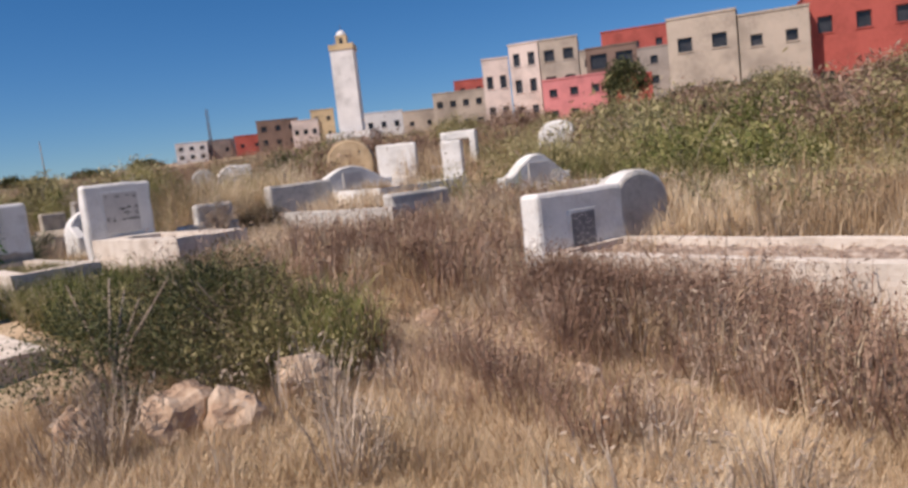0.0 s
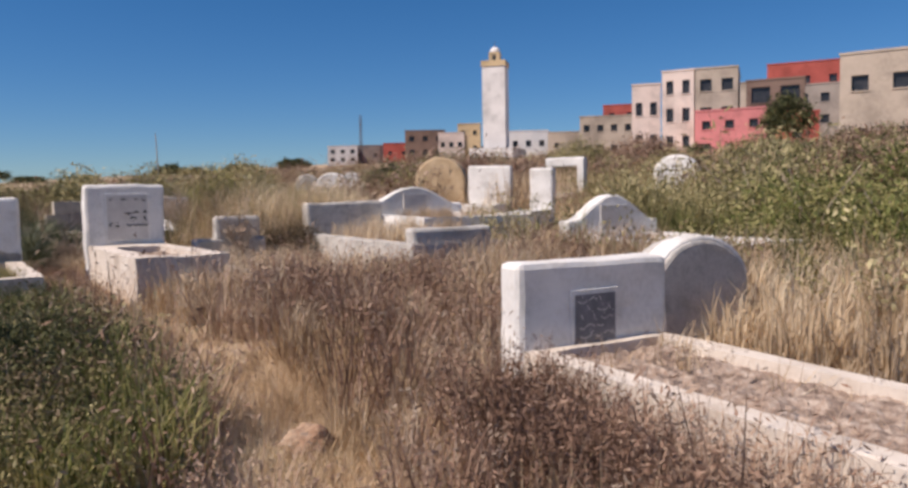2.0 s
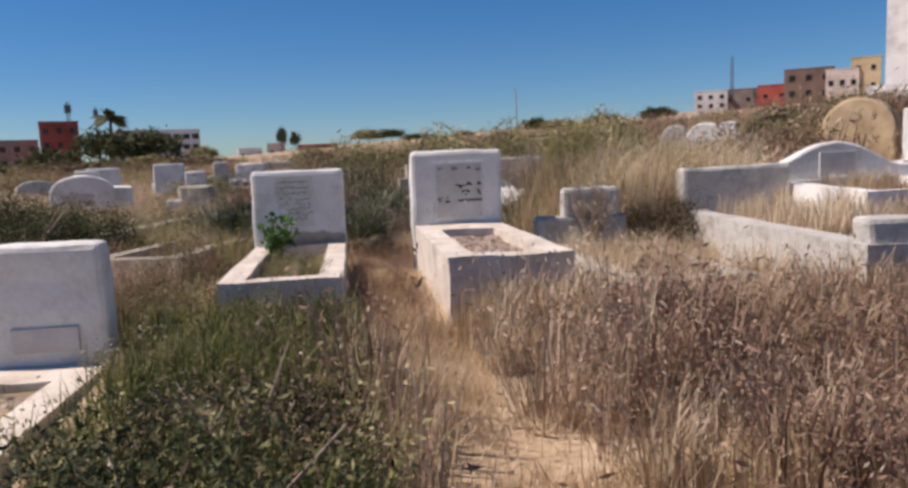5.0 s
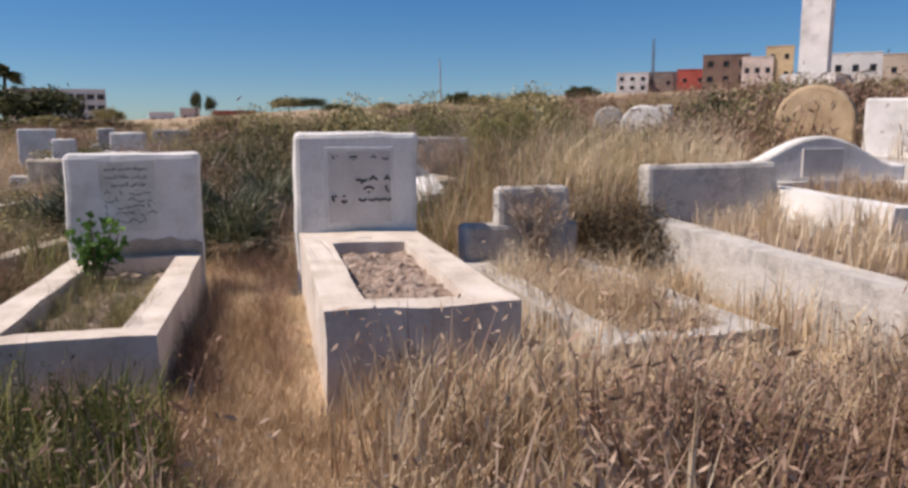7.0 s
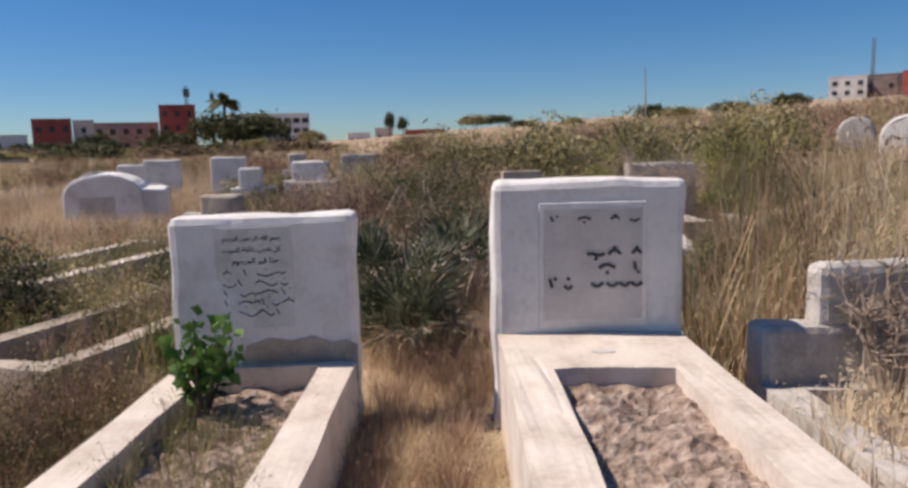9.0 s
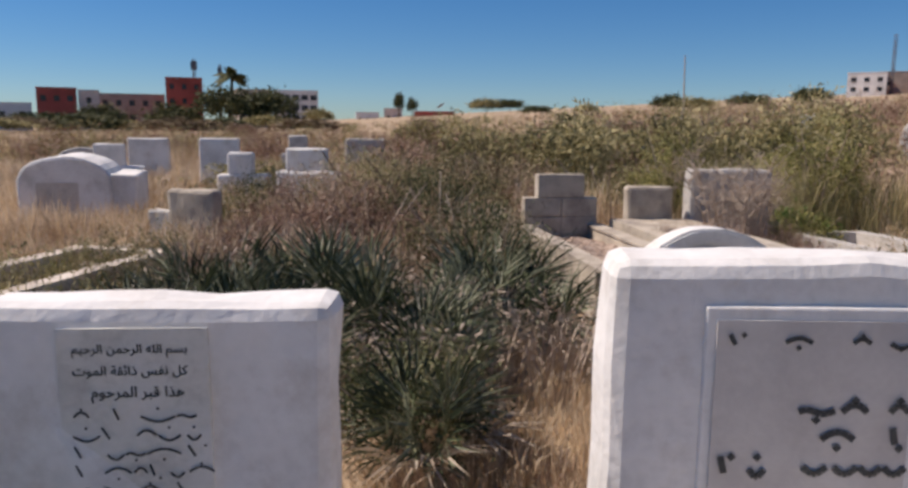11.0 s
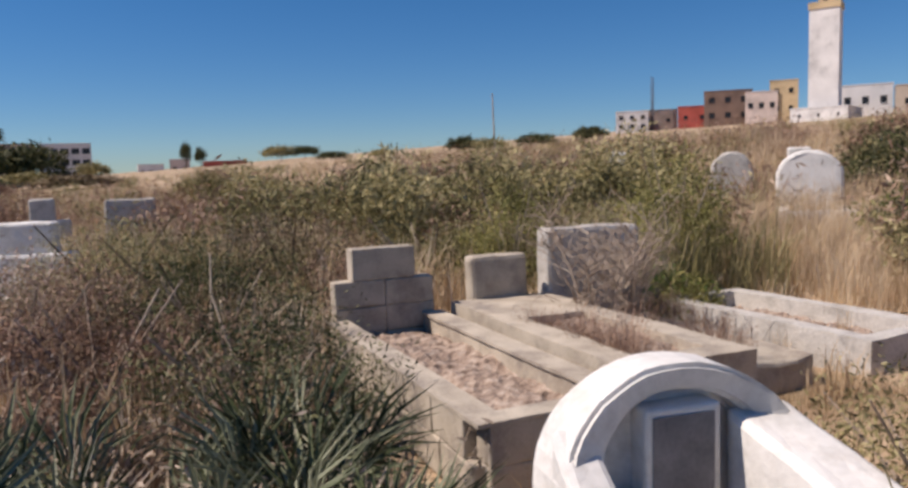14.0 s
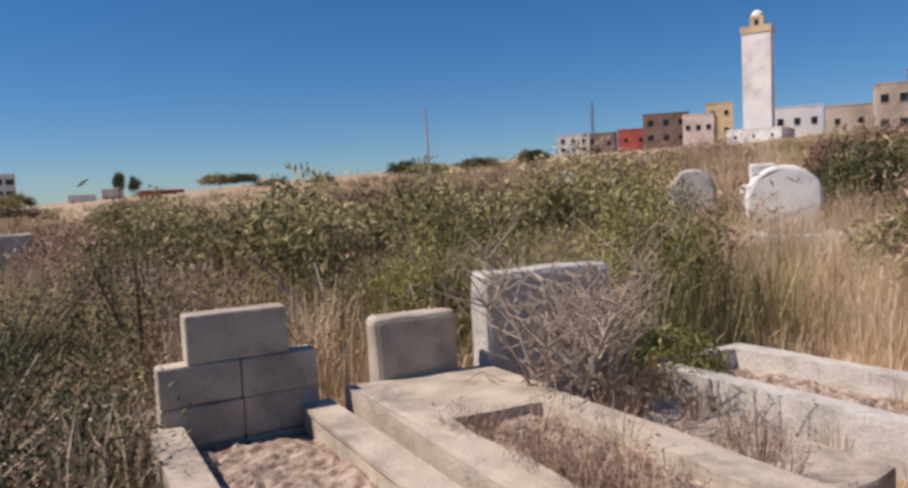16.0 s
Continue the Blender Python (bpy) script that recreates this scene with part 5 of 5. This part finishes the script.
for k, (px, py, ps) in enumerate(((-1.75, 2.5, 1.0), (-1.25, 2.95, 1.15), (-0.75, 2.45, 1.0), (-0.3, 3.05, 1.05), (-0.95, 3.5, 1.1), (-1.6, 3.3, 1.0),
                                  (0.1, 2.75, 0.85), (-0.45, 2.0, 0.8), (-1.35, 2.0, 0.85), (-2.2, 2.9, 0.9), (-0.15, 3.6, 0.95), (-0.5, 1.1, 0.7), (-1.85, 2.15, 0.9), (-2.35, 2.3, 0.8))):
    fan_palm(px, py, ps * 1.02, "dwarf fan palm with stiff green and dead fans", 300 + k)


def dead_bush(x, y, size, seed, label="leafless grey twiggy bush on a ruined grave"):
    rng = np.random.default_rng(seed)
    g = thing("dead_bush", pose(x, y, gz(x, y) + 0.2), label, "bush")
    for s in range(9):
        bm = bmesh.new()
        a = s * 0.7
        e = Vector((math.cos(a) * size * rng.uniform(.2, .5), math.sin(a) * size * rng.uniform(.2, .5), size * rng.uniform(0.6, 1.0)))
        limb(bm, (0, 0, -0.15), e * 0.5, 0.012, 0.008)
        limb(bm, e * 0.5, e, 0.008, 0.003)
        for _ in range(22):
            u = rng.uniform(0.25, 1.0)
            q = e * u
            t = q + Vector((rng.normal(), rng.normal(), abs(rng.normal()) + 0.3)) * size * 0.13
            limb(bm, q, t, 0.005, 0.0015)
            for _k in range(2):
                t2 = t + Vector((rng.normal(), rng.normal(), rng.normal() + 0.3)) * size * 0.07
                limb(bm, t, t2, 0.003, 0.001)
        part("branch", bm, TWIG, g)


dead_bush(2.2, 5.75, 1.05, 401)
dead_bush(2.55, 5.9, 0.8, 403, "second leafless grey bush on the ruined grave")
bush(3.75, 7.3, 0.72, YELLOWGREEN, "tall yellow green bush behind a pale headstone", 224, 0.035, 70, 70, 1.7, lift=0.85)
bush(2.2, 8.0, 0.55, YELLOWGREEN, "yellow green bush behind a block headstone", 241, 0.035, 56, 60, 1.9, lift=0.95)
bush(3.3, 6.35, 0.45, YELLOWGREEN, "yellow green scrub on a broken kerb", 225, 0.035, 40, 60)
dead_bush(1.78, -0.35, 0.55, 402, "bare dark twigs leaning on a stepped headstone")


def tree(x, y, h, crown, mat, label, seed, slim=1.0, low=0.35):
    rng = np.random.default_rng(seed)
    z = gz(x, y)
    g = thing("tree", pose(x, y, z), label, "tree", "trees of the town")
    bm = bmesh.new()
    limb(bm, (0, 0, -0.5), (0, 0, h * 0.6), h * 0.03, h * 0.015)
    for k in range(7):
        a = k * 0.9
        limb(bm, (0, 0, h * (0.3 + 0.04 * k)), (math.cos(a) * crown * 0.6, math.sin(a) * crown * 0.6, h * (0.55 + 0.05 * k)), h * 0.012, h * 0.004)
    part("trunk", bm, BARK, g)
    v, f = leaf_cloud(80, 34, 1.0, 0.15, rng, 1.0)
    c = h * (1 + low) / 2
    part("crown", ([(p[0] * crown * slim, p[1] * crown * slim, c - h * 0.12 + p[2] * h * (1 - low) * 0.62) for p in v], f), mat, g)


def tall_palm(x, y, h, label, seed):
    rng = np.random.default_rng(seed)
    g = thing("palm_tree", pose(x, y, gz(x, y)), label, "palm", "trees of the town")
    bm = bmesh.new()
    limb(bm, (0, 0, -0.5), (0.2, 0.1, h), 0.35, 0.25)
    part("trunk", bm, BARK, g)
    for k in range(34):
        a, t = k * 2.4, rng.uniform(-0.5, 1.2)
        V, F = [], []
        for s in range(9):
            u = s / 8
            r = 3.4 * u
            p = np.array((math.cos(a) * r * math.cos(t), math.sin(a) * r * math.cos(t), h + r * math.sin(t) - 1.3 * u * u))
            w = np.array((-math.sin(a), math.cos(a), -0.5)) * 0.55 * math.sin(math.pi * min(1, 0.15 + u * 0.85))
            V += [tuple(p - w), tuple(p + np.array((0, 0, 0.1))), tuple(p + w)]
            if s:
                i = 3 * s
                F += [(i - 3, i - 2, i + 1, i), (i - 2, i - 1, i + 2, i + 1)]
        part("frond", (V, F), GREEN, g)


tree(-43, 128, 8.6, 6.0, GREEN, "round dark green tree before the houses", 501, low=0.1)
tree(-37, 131, 7.6, 6.0, GREEN, "broad green tree before the houses", 502, low=0.1)
tree(-52, 126, 5.0, 5.0, GREEN, "low green tree by the red house", 503, low=0.1)
tree(-62, 122, 4.8, 4.5, GREEN, "dark small tree by houses", 504, low=0.1)
tree(-70, 118, 3.2, 6.0, GREEN, "low dark hedge tree by houses", 505, low=0.05)
tall_palm(-44.5, 134, 9.6, "palm tree rising above the houses", 506)
tree(-23.8, 225, 8.0, 1.6, GREEN, "slim dark cypress on the skyline", 507, low=0.1)
tree(-19.8, 225, 6.3, 1.7, GREEN, "shorter dark cypress on the skyline", 508, low=0.1)
for k in range(9):
    a, d = math.radians(-37 + 3.0 * k), 92 + 9 * (k * 7 % 5)
    tree(d * math.sin(a), d * math.cos(a), 1.9 + 0.3 * (k * 5 % 4), 4.5 + 0.6 * (k % 3), (GREEN, OLIVE, THICKET)[k % 3], "low dusty hedge tree below the town", 560 + k, low=0.02)
for k, (tx_, ty_, th, tc) in enumerate(((2, 196, 4.2, 5), (8, 197, 3.6, 4.5), (21, 84, 2.2, 2.2), (23.5, 83, 1.8, 2.6), (29, 82, 2.0, 2.4), (34, 80, 2.2, 1.2), (14, 100, 1.6, 1.8), (8, 110, 1.8, 2.4), (40, 92, 2.2, 2.4), (-30, 140, 3.5, 3.0), (-80, 116, 4, 4), (66, 32.5, 6.0, 2.4))):
    tree(tx_, ty_, th, tc, GREEN if k % 3 else OLIVE, "small dark tree on the skyline", 520 + k, low=0.1)
